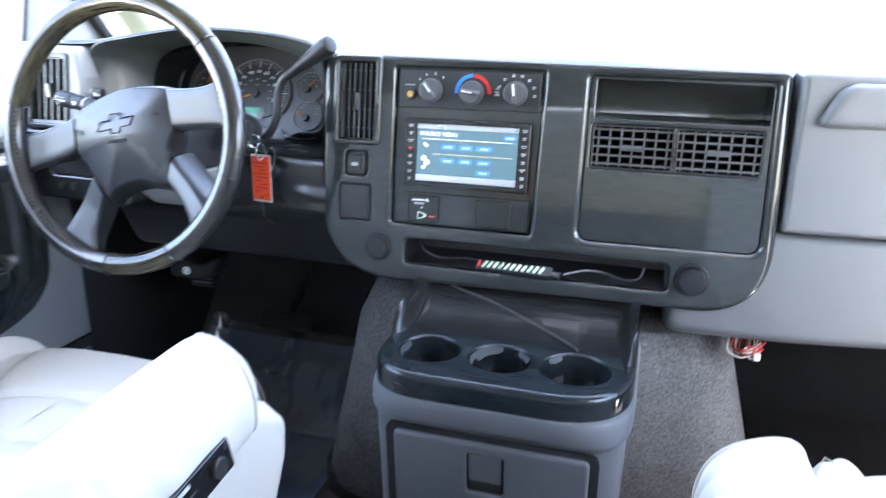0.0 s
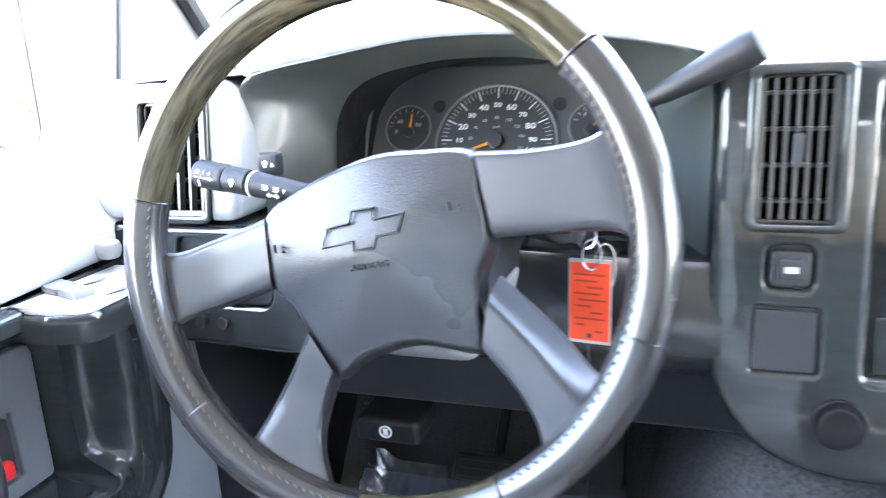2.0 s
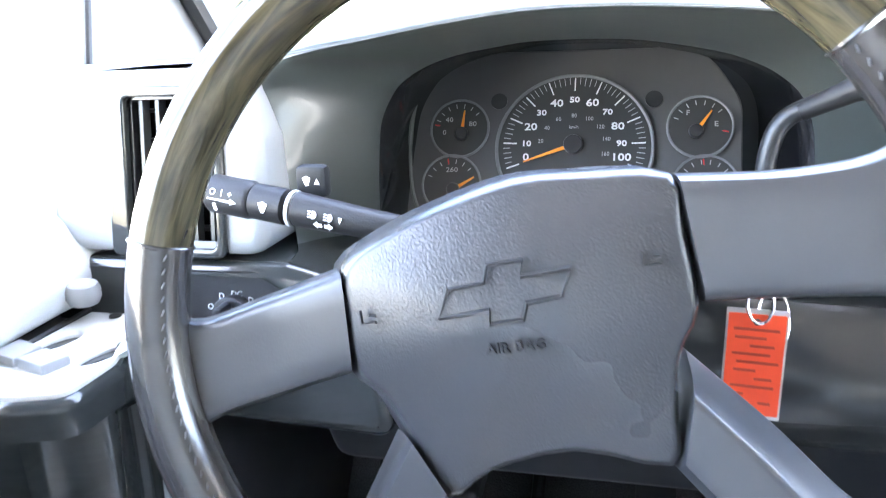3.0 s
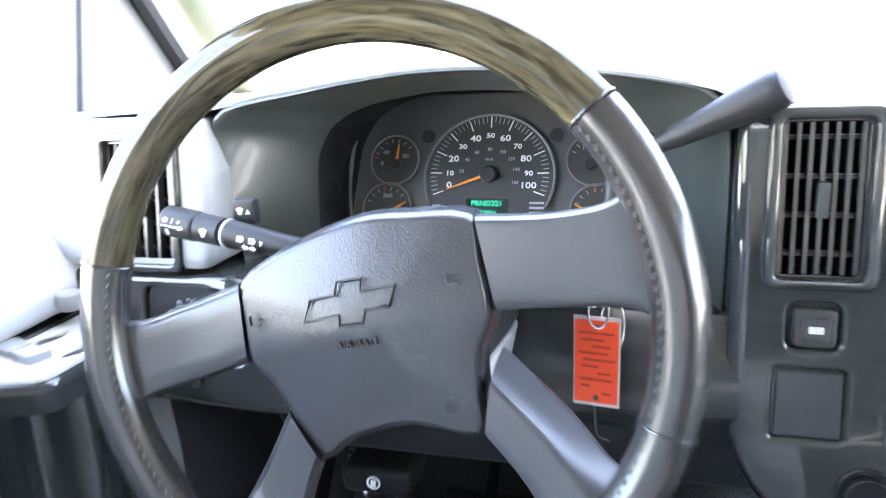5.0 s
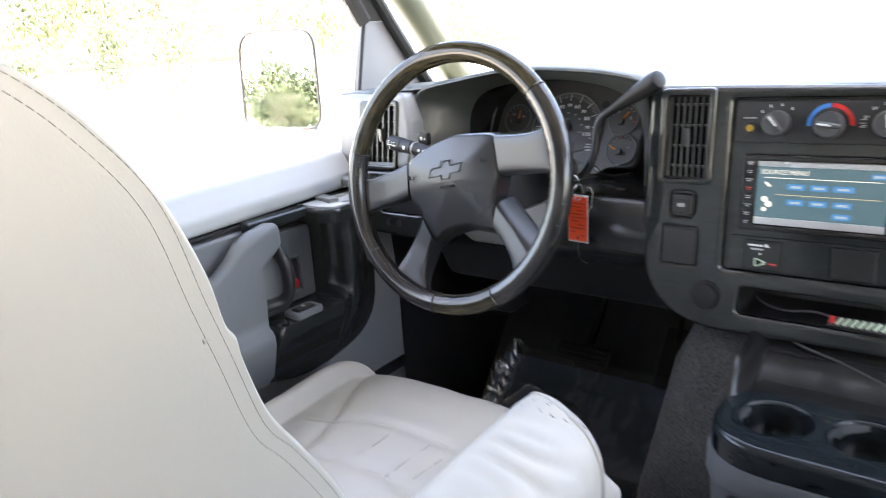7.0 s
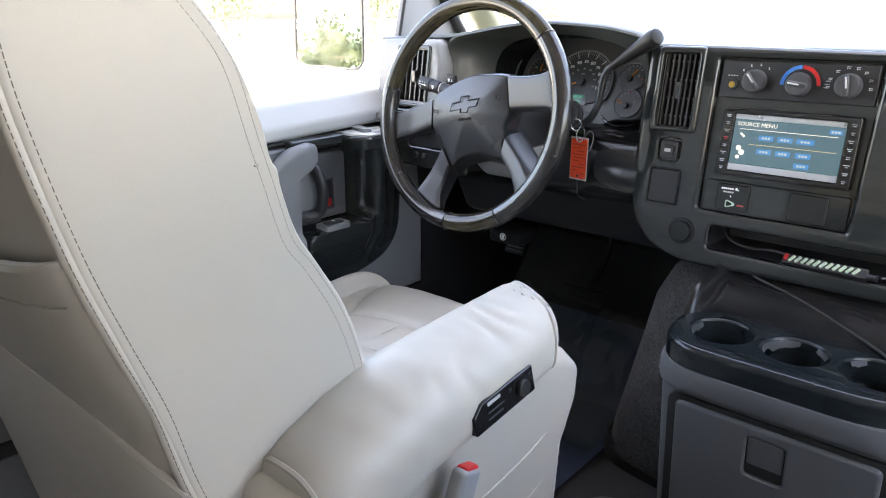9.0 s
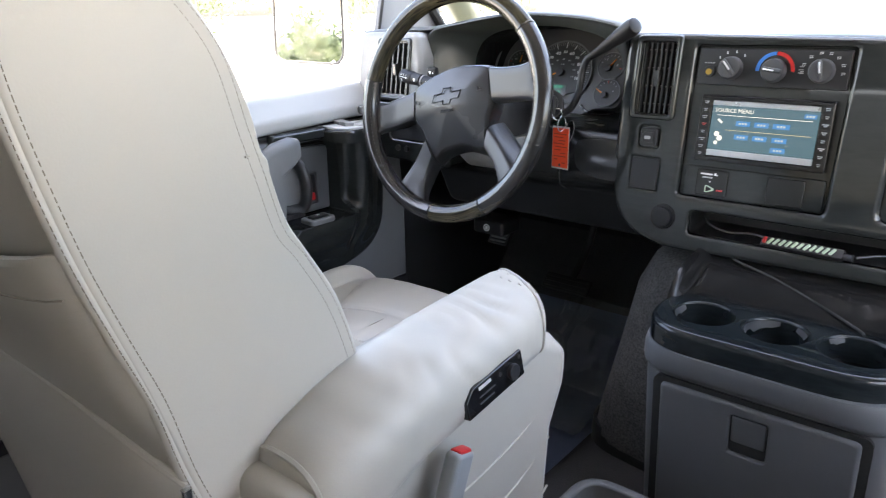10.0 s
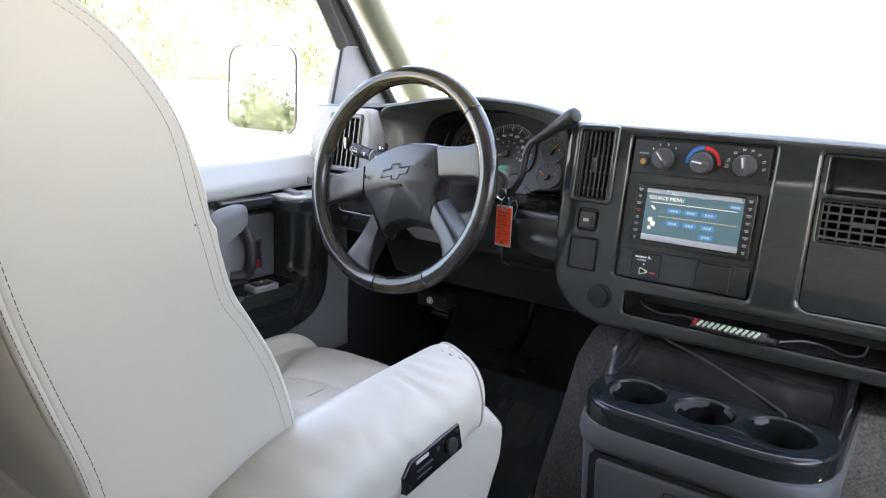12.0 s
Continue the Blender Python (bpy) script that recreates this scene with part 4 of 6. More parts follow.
def stalk():
    s = thing("indicator_stalk", "black multifunction stalk with white symbols", "indicator stalk", (-0.47, -0.05, 0.715))
    a, b = Vector((-0.455, -0.055, 0.712)), Vector((-0.622, -0.035, 0.735))
    d = b - a
    part("lever", tube([a + d * t for t in (0, 0.35, 0.62)], [0.008, 0.0095, 0.0115], 16), GRIP, s)
    part("ring", tube([a + d * t for t in (0.628, 0.642)], 0.0121, 16), DIMWHITE, s)
    part("wiper_ring", tube([a + d * t for t in (0.665, 0.80)], 0.0118, 16), GRIP, s)
    part("end_knob", tube([a + d * t for t in (0.805, 0.82, 0.985, 1.0)], [0.0115, 0.0128, 0.0128, 0.011], 16), GRIP, s)
    part("paddle", box((-0.565, -0.030, 0.730), (-0.543, -0.018, 0.752), 0.004), GRIP, s)
    n = d.cross(Vector((0, 0, 1))).normalized()
    n = n if n.y < 0 else -n
    def spot(t, dz, du=0.0):
        r = 0.0129 if t > 0.8 else 0.0121 if t > 0.66 else 0.0112
        v = n * math.sqrt(max(0.0, r * r - dz * dz)) + Vector((0, 0, dz))
        return axes(a + d * t + v * 1.01, -d, Vector((0, 0, 1)) - n * (dz / r))

    def mark(m, loop, name="symbol"):
        part(name, plate(loop, [], lambda u, v, q: m @ Vector((u, v, -q)), 0.0005, 0.0), WHITE, s)

    def lamp(m):
        mark(m, rpoly([(-0.0005, -0.0024, 0), (0.0012, -0.0024, 0.001), (0.0030, 0, 0.002), (0.0012, 0.0024, 0.001), (-0.0005, 0.0024, 0)]))
        for k in (-1, 0, 1):
            mark(m, rrect(-0.0036, k * 0.0017 - 0.0003, -0.0012, k * 0.0017 + 0.0003, 0.0001))

    arrow = [(-0.003, 0.0), (0.0, -0.0026), (0.0, -0.0012), (0.003, -0.0012), (0.003, 0.0012), (0.0, 0.0012), (0.0, 0.0026)]
    for t, txt in ((0.945, "O"), (0.905, "I"), (0.868, "+")):
        lettering("symbol", txt, 0.0062, spot(t, 0.0045), WHITE, s)
    mark(spot(0.905, 0.0), [(-0.011, -0.0004), (0.006, -0.0007), (0.006, -0.002), (0.011, 0.0), (0.006, 0.002), (0.006, 0.0007), (-0.011, 0.0004)])
    mark(spot(0.945, -0.0055), rrect(-0.0012, -0.003, 0.0012, 0.003, 0.0008))
    mark(spot(0.73, 0.0), [(-0.0035, 0.003), (-0.001, -0.003), (0.001, -0.003), (0.0035, 0.003), (0.0, 0.0042)])
    lamp(spot(0.52, 0.002))
    lamp(spot(0.455, 0.002))
    mark(spot(0.41, 0.0015), [(-0.0014, 0.0018), (0.0, -0.0018), (0.0014, 0.0018)])
    mark(spot(0.505, -0.0042), arrow)
    mark(spot(0.46, -0.0042), [(-u, v) for u, v in arrow][::-1])
    pm = axes((-0.554, -0.0303, 0.742), (1, 0, 0), (0, 0, 1))
    mark(pm, [(-0.0055, 0.002), (-0.0035, -0.003), (-0.0015, -0.003), (0.0003, 0.002), (-0.0026, 0.0034)])
    mark(pm, [(0.0025, -0.0022), (0.0065, -0.0022), (0.0045, 0.0018)])
    return s


stalk()


def key_tag():
    k = thing("key_with_tag", "ignition key on a ring with an orange card tag", "key", (-0.274, -0.03, 0.69))
    part("key", box((-0.286, -0.052, 0.684), (-0.276, -0.030, 0.716), 0.004), BLACK, k)
    part("ring", tube([(-0.273 + 0.0075 * math.cos(t), -0.016 + 0.003 * math.sin(t), 0.666 + 0.012 * math.sin(t)) for t in (2 * math.pi * i / 24 for i in range(24))], 0.0011, 8, closed=True), CHROME, k)
    part("ring", tube([(-0.275 + 0.006 * math.cos(t), -0.028 + 0.006 * math.cos(t), 0.684 + 0.0095 * math.sin(t)) for t in (2 * math.pi * i / 20 for i in range(20))], 0.0012, 8, closed=True), CHROME, k)
    part("ring", tube([(-0.263 + 0.009 * math.cos(t), -0.008 + 0.008 * math.sin(t), 0.652 + 0.019 * math.sin(t)) for t in (2 * math.pi * i / 24 for i in range(24))], 0.0009, 8, closed=True), CHROME, k)
    m = axes((-0.274, -0.017, 0.625), (1, -0.12, 0.0), (0.06, 0, 1))
    card = part("tag", plate(rrect(-0.0165, -0.034, 0.0165, 0.034, 0.001), [], lambda u, v, d: m @ Vector((u, v, -d)), 0.0008, 0.0), TAG, k, "orange printed card tag")
    part("tag_sleeve", plate(rrect(-0.0178, -0.037, 0.0178, 0.037, 0.001), [], lambda u, v, d: m @ Vector((u, v, -d - 0.001)), 0.0005, 0.0), DIMWHITE, card)
    for i, (u, w) in enumerate(((0, 0.026), (-0.003, 0.018), (0.004, 0.014), (-0.002, 0.022), (0.002, 0.024), (-0.005, 0.013), (0.006, 0.010), (0, 0.025), (-0.008, 0.007), (0.008, 0.007))):
        part("print", slat(m @ Matrix.Translation((u, 0.024 - 0.0055 * i, 0.0003)), w, 0.0016, 0.0004, 0), TAGINK, card)
    for v in (0.029, -0.0295):
        part("eyelet", disc(m @ Vector((0, v, -0.0002)), m.to_3x3() @ Vector((0, 0, 1)), 0.0022, 0.0008, 14), BLACK, card)
    part("tether", tube(smooth_path([(-0.275, -0.015, 0.588), (-0.273, -0.014, 0.562), (-0.264, -0.006, 0.552)], 6), 0.0009, 6), BLACK, k)
    return k


key_tag()


# ---- radio and climate panel ----
def radio():
    s = thing("car_stereo", "black double-height car stereo with a lit touch screen menu", "car stereo", (0.046, 0.0, 0.678))
    ff = lambda h: (lambda u, v, d: face(u, v, d + h))
    part("bezel", plate(rrect(-0.045, 0.630, 0.138, 0.727, 0.003), [(rrect(-0.028, 0.637, 0.1215, 0.7205, 0.002), 0.006, True)], ff(-0.003), 0.012, 0.0015, 0.001), GLOSSBLACK, s)
    scr = part("screen", plate(rrect(-0.027, 0.6475, 0.1205, 0.7125, 0.001), [], ff(-0.0005), 0.002, 0.0), SCREEN, s, "pale blue lit screen")
    for v0, v1 in ((0.7125, 0.7195), (0.6385, 0.6475)):
        part("screen_trim", plate(rpoly([(-0.027, v0, 0.0005), (0.1205, v0, 0.0005), (0.1205, v1, 0.0005), (-0.027, v1, 0.0005)]), [], ff(-0.002), 0.004, 0.0008), SILVER, s, "silver screen edge")
    m = lambda u, v, h=0.0009: axes(face(u, v, -h), (1, 0, 0), (0, 0.14, 1))
    lettering("screen_text", "SOURCE MENU", 0.0082, m(-0.023, 0.7055), SCREENTEXT, scr, "LEFT")
    bars = [(0.109, 0.705, 0.016, 0.006, SCREENBLUE), (0.047, 0.6985, 0.132, 0.0007, SCREENTEXT), (0.055, 0.6775, 0.118, 0.0007, SCREENGOLD)]
    for u, v in ((0.020, 0.688), (0.046, 0.688), (0.073, 0.688), (0.020, 0.6685), (0.046, 0.6685), (0.073, 0.6685), (0.073, 0.6545)):
        bars.append((u, v, 0.020 if (u, v) != (0.073, 0.688) else 0.023, 0.0072, SCREENBLUE))
    for u, v, w, h, mt in bars:
        bar = part("screen_button", plate(rrect(u - w / 2, v - h / 2, u + w / 2, v + h / 2, 0.0005), [], ff(-0.0010), 0.0004, 0), mt, scr)
        if mt is SCREENBLUE:
            for k in range(3):
                c = u + (k - 1) * 0.0042
                part("caption", plate(rrect(c - 0.0015, v - 0.0015, c + 0.0015, v + 0.0015, 0.0004), [], ff(-0.0015), 0.0003, 0), SCREENBAR, bar)
    for u, v, r in ((-0.016, 0.671, 0.0038), (-0.011, 0.665, 0.0040), (-0.016, 0.658, 0.0028)):
        part("screen_icon", disc(face(u, v, -0.0008), (0, -1, 0.14), r, 0.0005, 18), SCREENGOLD if r > 0.005 else SCREENTEXT, scr)
    part("screen_icon", slat(m(-0.0135, 0.690) @ pose(0, 0, 0, 0, 0, -40), 0.008, 0.003, 0.0004, 0), SCREENTEXT, scr)
    for u in (-0.036, 0.130):
        for i in range(8):
            v = 0.641 + 0.0108 * i
            key = part("side_key", plate(rrect(u - 0.0058, v - 0.0044, u + 0.0058, v + 0.0044, 0.001), [], ff(-0.0038), 0.002, 0.0006), GLOSSBLACK, s)
            for w, dv in ((0.0026 + 0.0008 * (i % 3), 0.0011), (0.0018 + 0.0007 * (i % 2), -0.0013)):
                part("key_mark", plate(rrect(u - w, v + dv - 0.0005, u + w, v + dv + 0.0005, 0.0002), [], ff(-0.0042), 0.0005, 0), RED if (i == 4 and u < 0) else DIMWHITE, key)
    return s


radio()


def climate():
    c = thing("climate_panel", "black climate control panel with three round knobs", "climate control", (0.045, 0.0, 0.767))
    ff = lambda h: (lambda u, v, d: face(u, v, d + h))
    part("panel", plate(rrect(-0.060, 0.741, 0.146, 0.794, 0.002), [], ff(0.005), 0.005, 0.0015), BLACK, c)
    for i, (u, v, ang) in enumerate(((-0.010, 0.7655, 128), (0.050, 0.764, 172), (0.112, 0.7655, 98))):
        p = Vector(face(u, v, 0.005))
        k = part("knob", disc(p, (0, -1, 0.14), 0.0172, 0.016, 36, 0.003, r2=0.0155), KNOB, c)
        mm = axes(p + Vector((0, -0.0162, 0.0023)), (math.cos(radians(ang)), 0, math.sin(radians(ang))), (-math.sin(radians(ang)), 0, math.cos(radians(ang))))
        part("pointer", slat(mm, 0.026, 0.006, 0.006, 0.0015), KNOB, k)
        part("pointer_mark", slat(mm @ Matrix.Translation((0.004, 0, 0.0031)), 0.015, 0.0022, 0.0006, 0), WHITE, k)
    for a0, a1, mt in ((92, 182, BLUE), (-2, 91, RED)):
        lp = [(0.050 + r * math.cos(radians(t)), 0.764 + r * math.sin(radians(t))) for r, ts in ((0.0265, range(a0, a1 + 1, 6)), (0.0215, range(a1, a0 - 1, -6))) for t in ts]
        part("temperature_arc", plate(lp, [], ff(0.0042), 0.0006, 0), mt, c)
    marks = [(-0.010, t, 0.0255) for t in (140, 112, 82, 52)] + [(0.112, t, 0.0262) for t in (186, 160, 130, 100, 74, 48, 20, -6)]
    for u, t, r in marks:
        q = (u + r * math.cos(radians(t)), 0.7655 + r * math.sin(radians(t)) * 0.93)
        strokes = ((0, 0.0012, 0.0024, 0.0004), (0.0009, -0.0008, 0.0013, 0.0004), (-0.0016, -0.0008, 0.0004, 0.0011)) if u > 0 else ((0, 0, 0.0006, 0.0017), (0.0009, -0.0012, 0.0008, 0.0004))
        for du, dv, w, h in strokes:
            part("print", plate(rrect(q[0] + du - w, q[1] + dv - h, q[0] + du + w, q[1] + dv + h, 0.0002), [], ff(0.0042), 0.0006, 0), WHITE, c)
    for u in (-0.0495, -0.0455, -0.0415, -0.0375):
        part("print", plate(rrect(u - 0.0014, 0.7716, u + 0.0014, 0.7734, 0.0004), [], ff(0.0042), 0.0006, 0), DIMWHITE, c)
    icon = [(0.083 + 0.0007 * k, 0.7625 + 0.0042 * (k % 3)) for k in range(6)]
    for u, v in icon:
        part("print", plate(rrect(u - 0.0022, v - 0.0006, u + 0.0018, v + 0.0006, 0.0002), [], ff(0.0042), 0.0006, 0), DIMWHITE, c)
    b = part("mirror_switch", disc(face(-0.042, 0.760, 0.005), (0, -1, 0.14), 0.0085, 0.004, 24, 0.001), BLACK, c)
    part("switch_symbol", disc(face(-0.042, 0.760, 0.0008), (0, -1, 0.14), 0.0045, 0.0006, 16), AMBER, b)
    return c


climate()

# ---- driver's door ----
def door_face(u, v, d):
    """u along the van, v up, d outwards behind the trim."""
    return (-0.733 - 0.02 * max(0, v - 0.5) - d, u, v)


def driver_door():
    door = thing("door_1", "grey trimmed driver door with charcoal woodgrain insert", "door", (-0.76, -0.4, 0.3), kind="structure")
    rec = rpoly([(-0.282, 0.455, 0.004), (-0.120, 0.455, 0.004), (-0.115, 0.585, 0.02), (-0.137, 0.618, 0.02), (-0.282, 0.618, 0.004)])
    lower = rpoly([(-1.05, 0.262, 0.004), (0.075, 0.262, 0.004), (0.075, 0.45, 0.03), (0.06, 0.637, 0.01), (-1.05, 0.600, 0.01)])
    part("door_panel", plate(lower, [(inset(rec, -0.004), 0.05, False)], door_face, 0.05, 0.006), GREY, door, "grey moulded door panel")
    part("inner_skin", box((-0.80, -1.05, 0.05), (-0.772, 0.07, 0.66)), BLACK, door)
    part("kick_strip", box((-0.77, -1.05, 0.236), (-0.7345, 0.078, 0.260), 0.003), BLACK, door)
    part("sill_panel", plate(rrect(-1.05, 0.01, 0.075, 0.234, 0.006), [], lambda u, v, d: door_face(u, v, d + 0.004), 0.04, 0.004), GREY, door)
    # padded belt rail
    secs = []
    for y, dz in ((-1.1, -0.045), (-0.6, -0.020), (-0.41, -0.010), (-0.2, -0.002), (-0.05, 0.004), (0.03, 0.004), (0.06, 0.004), (0.30, 0.004)):
        secs.append([(x, y, z + dz) for x, z in rpoly([(-0.79, 0.642, 0.01), (-0.742, 0.642, 0.014), (-0.738, 0.668, 0.018), (-0.766, 0.708, 0.02), (-0.80, 0.708, 0.005)], 5)])
    part("belt_rail", loft(secs), BELT, door, "pale grey padded window rail")
    part("rail_gap", tube([(-0.743, -1.05, 0.596), (-0.743, -0.41, 0.630), (-0.743, 0.06, 0.644)], 0.0025, 6), BLACK, door)
    # woodgrain insert: one moulded sheet with a handle pocket, a switch ledge and a forward swell
    def ease(a, b, x):
        t = min(1.0, max(0.0, (x - a) / (b - a)))
        return t * t * (3 - 2 * t)

    def relief(u, v):
        ridge = -0.094 + 0.012 * math.sin((v - 0.47) * 14)
        left = ease(ridge - 0.026, ridge - 0.002, u)
        right = 1 - ease(ridge + 0.002, 0.0, u) * 0.85
        swell = 0.036 * left * right * ease(0.34, 0.44, v)
        shelf = 0.006 + 0.046 * ease(0.345, 0.455, v)
        pocket = -0.026 + 0.036 * ease(0.604, 0.622, v)
        inner = shelf if v < 0.4625 else shelf + (pocket - shelf) * ease(0.4625, 0.4675, v)
        flat = 1 - ease(-0.128, -0.100, u)
        h = inner * flat + (0.006 + swell) * (1 - flat)
        ledge_end = 0.040 * (1 - ease(-0.115, -0.060, u)) * ease(0.345, 0.455, v) * (1 - ease(0.463, 0.490, v))
        return max(h, 0.006 + ledge_end) if u > -0.128 else h

    foot = smooth_path([(-0.285, 0.354, 0), (-0.24, 0.340, 0), (-0.19, 0.334, 0), (-0.13, 0.338, 0), (-0.075, 0.352, 0), (-0.04, 0.374, 0), (-0.014, 0.415, 0), (-0.004, 0.49, 0)], 10)
    levels = [0.0, 0.004, 0.012, 0.03, 0.06, 0.10, 0.15, 0.20, 0.25, 0.30, 0.34, 0.37] + [0.39 + 0.004 * k for k in range(20)] + [0.48 + 0.02 * k for k in range(20)] + [0.875 + 0.01 * k for k in range(11)] + [0.988, 0.996, 1.0]
    rows = []
    for t in levels:
        row = []
        for k, q in enumerate(foot):
            v = q.y + (0.640 - q.y) * t
            roll = 0.012 * max(0.0, 1 - min(t * 60, (1 - t) * 80, (len(foot) - 1 - k) / 2.0, k / 2.0)) ** 2
            row.append(door_face(q.x, v, -(relief(q.x, v) - roll)))
        rows.append(row)
    part("insert", loft(rows, closed=False), WOOD, door, "glossy charcoal woodgrain door insert", sharp=70)
    # pale switch plate on a woodgrain ledge: rockers, finger hollows, mirror knob
    rimline = rpoly([(-0.752, -0.158, 0.004), (-0.700, -0.158, 0.030), (-0.662, -0.146, 0.020), (-0.662, -0.096, 0.030), (-0.690, -0.036, 0.030), (-0.706, -0.008, 0.004), (-0.752, -0.008, 0.004)], 5)
    part("top_ledge", plate(rimline, [], lambda u, v, d: (u, v, 0.636 - d), 0.024, 0.008), WOOD, door, sharp=60)
    hollows = [([(x + 0.0085 * math.cos(t) + 0.004 * math.sin(t), y + 0.017 * math.sin(t)) for t in (2 * math.pi * i / 28 for i in range(28))], 0.006, True) for x, y in ((-0.727, -0.079), (-0.681, -0.092))]
    swp = part("switch_plate", plate(inset(rimline, 0.006), hollows, lambda u, v, d: (u, v, 0.640 - d), 0.008, 0.002, 0.003), BELT, door, "pale grey switch plate", sharp=50)
    for x, y, tip in ((-0.733, -0.106, 4), (-0.706, -0.114, -3)):
        part("rocker", box((-0.0128, -0.010, -0.004), (0.0128, 0.010, 0.005), 0.002, 2, m=Matrix.Translation((x, y, 0.642)) @ pose(0, 0, 0, tip, 0, -16)), PALE, swp, "grey window rocker")
    part("mirror_knob", disc((-0.733, -0.041, 0.652), (0.1, -0.05, 1), 0.0120, 0.018, 24, 0.006), PALE, swp, "round grey mirror knob")
    part("index_mark", disc((-0.715, -0.034, 0.6408), (0, 0, 1), 0.0045, 0.001, 16), BLACK, swp)
    # window switch
    bez = part("window_switch", plate(rrect(-0.722, -0.240, -0.682, -0.178, 0.010), [(rrect(-0.714, -0.230, -0.690, -0.188, 0.003), 0.006, True)], lambda u, v, d: (u, v, 0.4735 - d), 0.012, 0.004, 0.002), GREY, door, "grey framed window switch")
    part("rocker", box((-0.712, -0.228, 0.468), (-0.692, -0.190, 0.4765), 0.003), BLACK, bez)
    part("print", box((-0.705, -0.212, 0.4766), (-0.699, -0.206, 0.4771)), WHITE, bez)
    # release lever, lock slide
    lever = part("release_lever", tube(smooth_path([(-0.730, -0.246, 0.586), (-0.710, -0.240, 0.580), (-0.700, -0.235, 0.553), (-0.701, -0.234, 0.518), (-0.710, -0.238, 0.497), (-0.720, -0.258, 0.493), (-0.726, -0.286, 0.500)], 5), 0.0120, 12, flat=0.8), BLACK, door, "black door release lever")
    part("lever_housing", box((-0.742, -0.290, 0.476), (-0.7195, -0.232, 0.600), 0.006), GREY, lever)
    part("lever_foot", box((-0.735, -0.292, 0.480), (-0.704, -0.236, 0.488), 0.002), BLACK, lever)
    part("pocket_backing", plate(rpoly([(-0.288, 0.4695, 0.004), (-0.134, 0.4695, 0.006), (-0.130, 0.600, 0.012), (-0.288, 0.603, 0.004)]), [(rrect(-0.204, 0.486, -0.164, 0.548, 0.003), 0.006, True)], lambda u, v, d: door_face(u, v, d + 0.017), 0.008, 0.003), CONSOLEGREY, door, "grey pocket backing")
    part("lock_slide", box((-0.762, -0.200, 0.490), (-0.7505, -0.168, 0.545), 0.003), BLACK, door)
    part("lock_flag", box((-0.755, -0.195, 0.494), (-0.743, -0.176, 0.510), 0.003), RED, door, "red lock flag")
    # pull handle: a deep band sweeping back into the armrest
    secs = []
    for y, zt, zb, out, back in ((-0.243, 0.626, 0.604, -0.696, -0.722), (-0.247, 0.633, 0.596, -0.690, -0.724), (-0.262, 0.637, 0.586, -0.685, -0.722), (-0.30, 0.632, 0.566, -0.682, -0.716), (-0.328, 0.621, 0.552, -0.681, -0.711), (-0.352, 0.600, 0.540, -0.680, -0.708), (-0.38, 0.582, 0.530, -0.680, -0.706),
                                 (-0.412, 0.573, 0.520, -0.680, -0.706), (-0.455, 0.572, 0.512, -0.680, -0.706), (-0.485, 0.584, 0.507, -0.680, -0.712), (-0.508, 0.602, 0.503, -0.680, -0.730), (-0.54, 0.610, 0.50, -0.680, -0.738), (-0.70, 0.610, 0.50, -0.680, -0.738), (-0.85, 0.604, 0.495, -0.682, -0.738), (-1.03, 0.596, 0.49, -0.686, -0.738)):
        r = min(0.024, (zt - zb) * 0.40, (out - back) * 0.49)
        secs.append([(x, y, z) for x, z in rpoly([(back, zb, r * 0.6), (out, zb, r * 0.6), (out, zt, r), (back, zt, r)], 5)])
    part("pull_handle", loft(secs), GREY, door, "grey sweeping pull handle", sharp=60)
    # armrest body under the pull, with the grip pocket behind it
    secs = []
    for y, zt, zh in ((-1.04, 0.50, 0.515), (-0.8, 0.505, 0.52), (-0.56, 0.515, 0.53), (-0.47, 0.515, 0.54), (-0.42, 0.525, 0.555), (-0.36, 0.545, 0.585), (-0.32, 0.565, 0.605), (-0.303, 0.57, 0.60), (-0.298, 0.55, 0.585)):
        secs.append([(-0.738, y, zt), (-0.722, y, zt - 0.004), (-0.712, y, zt), (-0.704, y, zh), (-0.690, y, zh), (-0.6815, y, zh - 0.004), (-0.6805, y, 0.515), (-0.684, y, 0.490), (-0.684, y, 0.474), (-0.672, y, 0.460), (-0.672, y, 0.442), (-0.690, y, 0.385), (-0.715, y, 0.360), (-0.738, y, 0.356)])
    part("armrest", loft(secs), GREY, door, "grey moulded door armrest", sharp=45)
    # corner sail, window frame and glass
    sail = [(0.026, 0.69), (0.25, 0.69), (0.30, 0.80), (0.17, 0.945), (0.106, 0.945)]
    part("corner_sail", plate(sail, [], lambda u, v, d: (-0.772 - 0.05 * (v - 0.7) - d, u, v), 0.02, 0.003), GREY, door, "grey corner trim by the mirror")
    part("window_bar", tube([(-0.769, 0.017, 0.66), (-0.779, 0.059, 0.80), (-0.789, 0.105, 0.947)], 0.0035, 8), RUBBER, door)
    part("window_frame", tube(smooth_path([(-0.790, 0.105, 0.945), (-0.785, 0.012, 1.07), (-0.775, -0.08, 1.18), (-0.77, -0.21, 1.225), (-0.78, -1.06, 1.235)], 6), 0.016, 8), RUBBER, door)
    part("frame_trim", loft([[(-0.790, 0.105, 0.945), (-0.787, 0.050, 1.02), (-0.785, 0.012, 1.07), (-0.775, -0.080, 1.18), (-0.77, -0.20, 1.225)],
                             [(-0.776, 0.165, 0.945), (-0.775, 0.105, 1.017), (-0.772, 0.058, 1.07), (-0.763, -0.040, 1.18), (-0.75, -0.14, 1.28)]], closed=False), RUBBER, door)
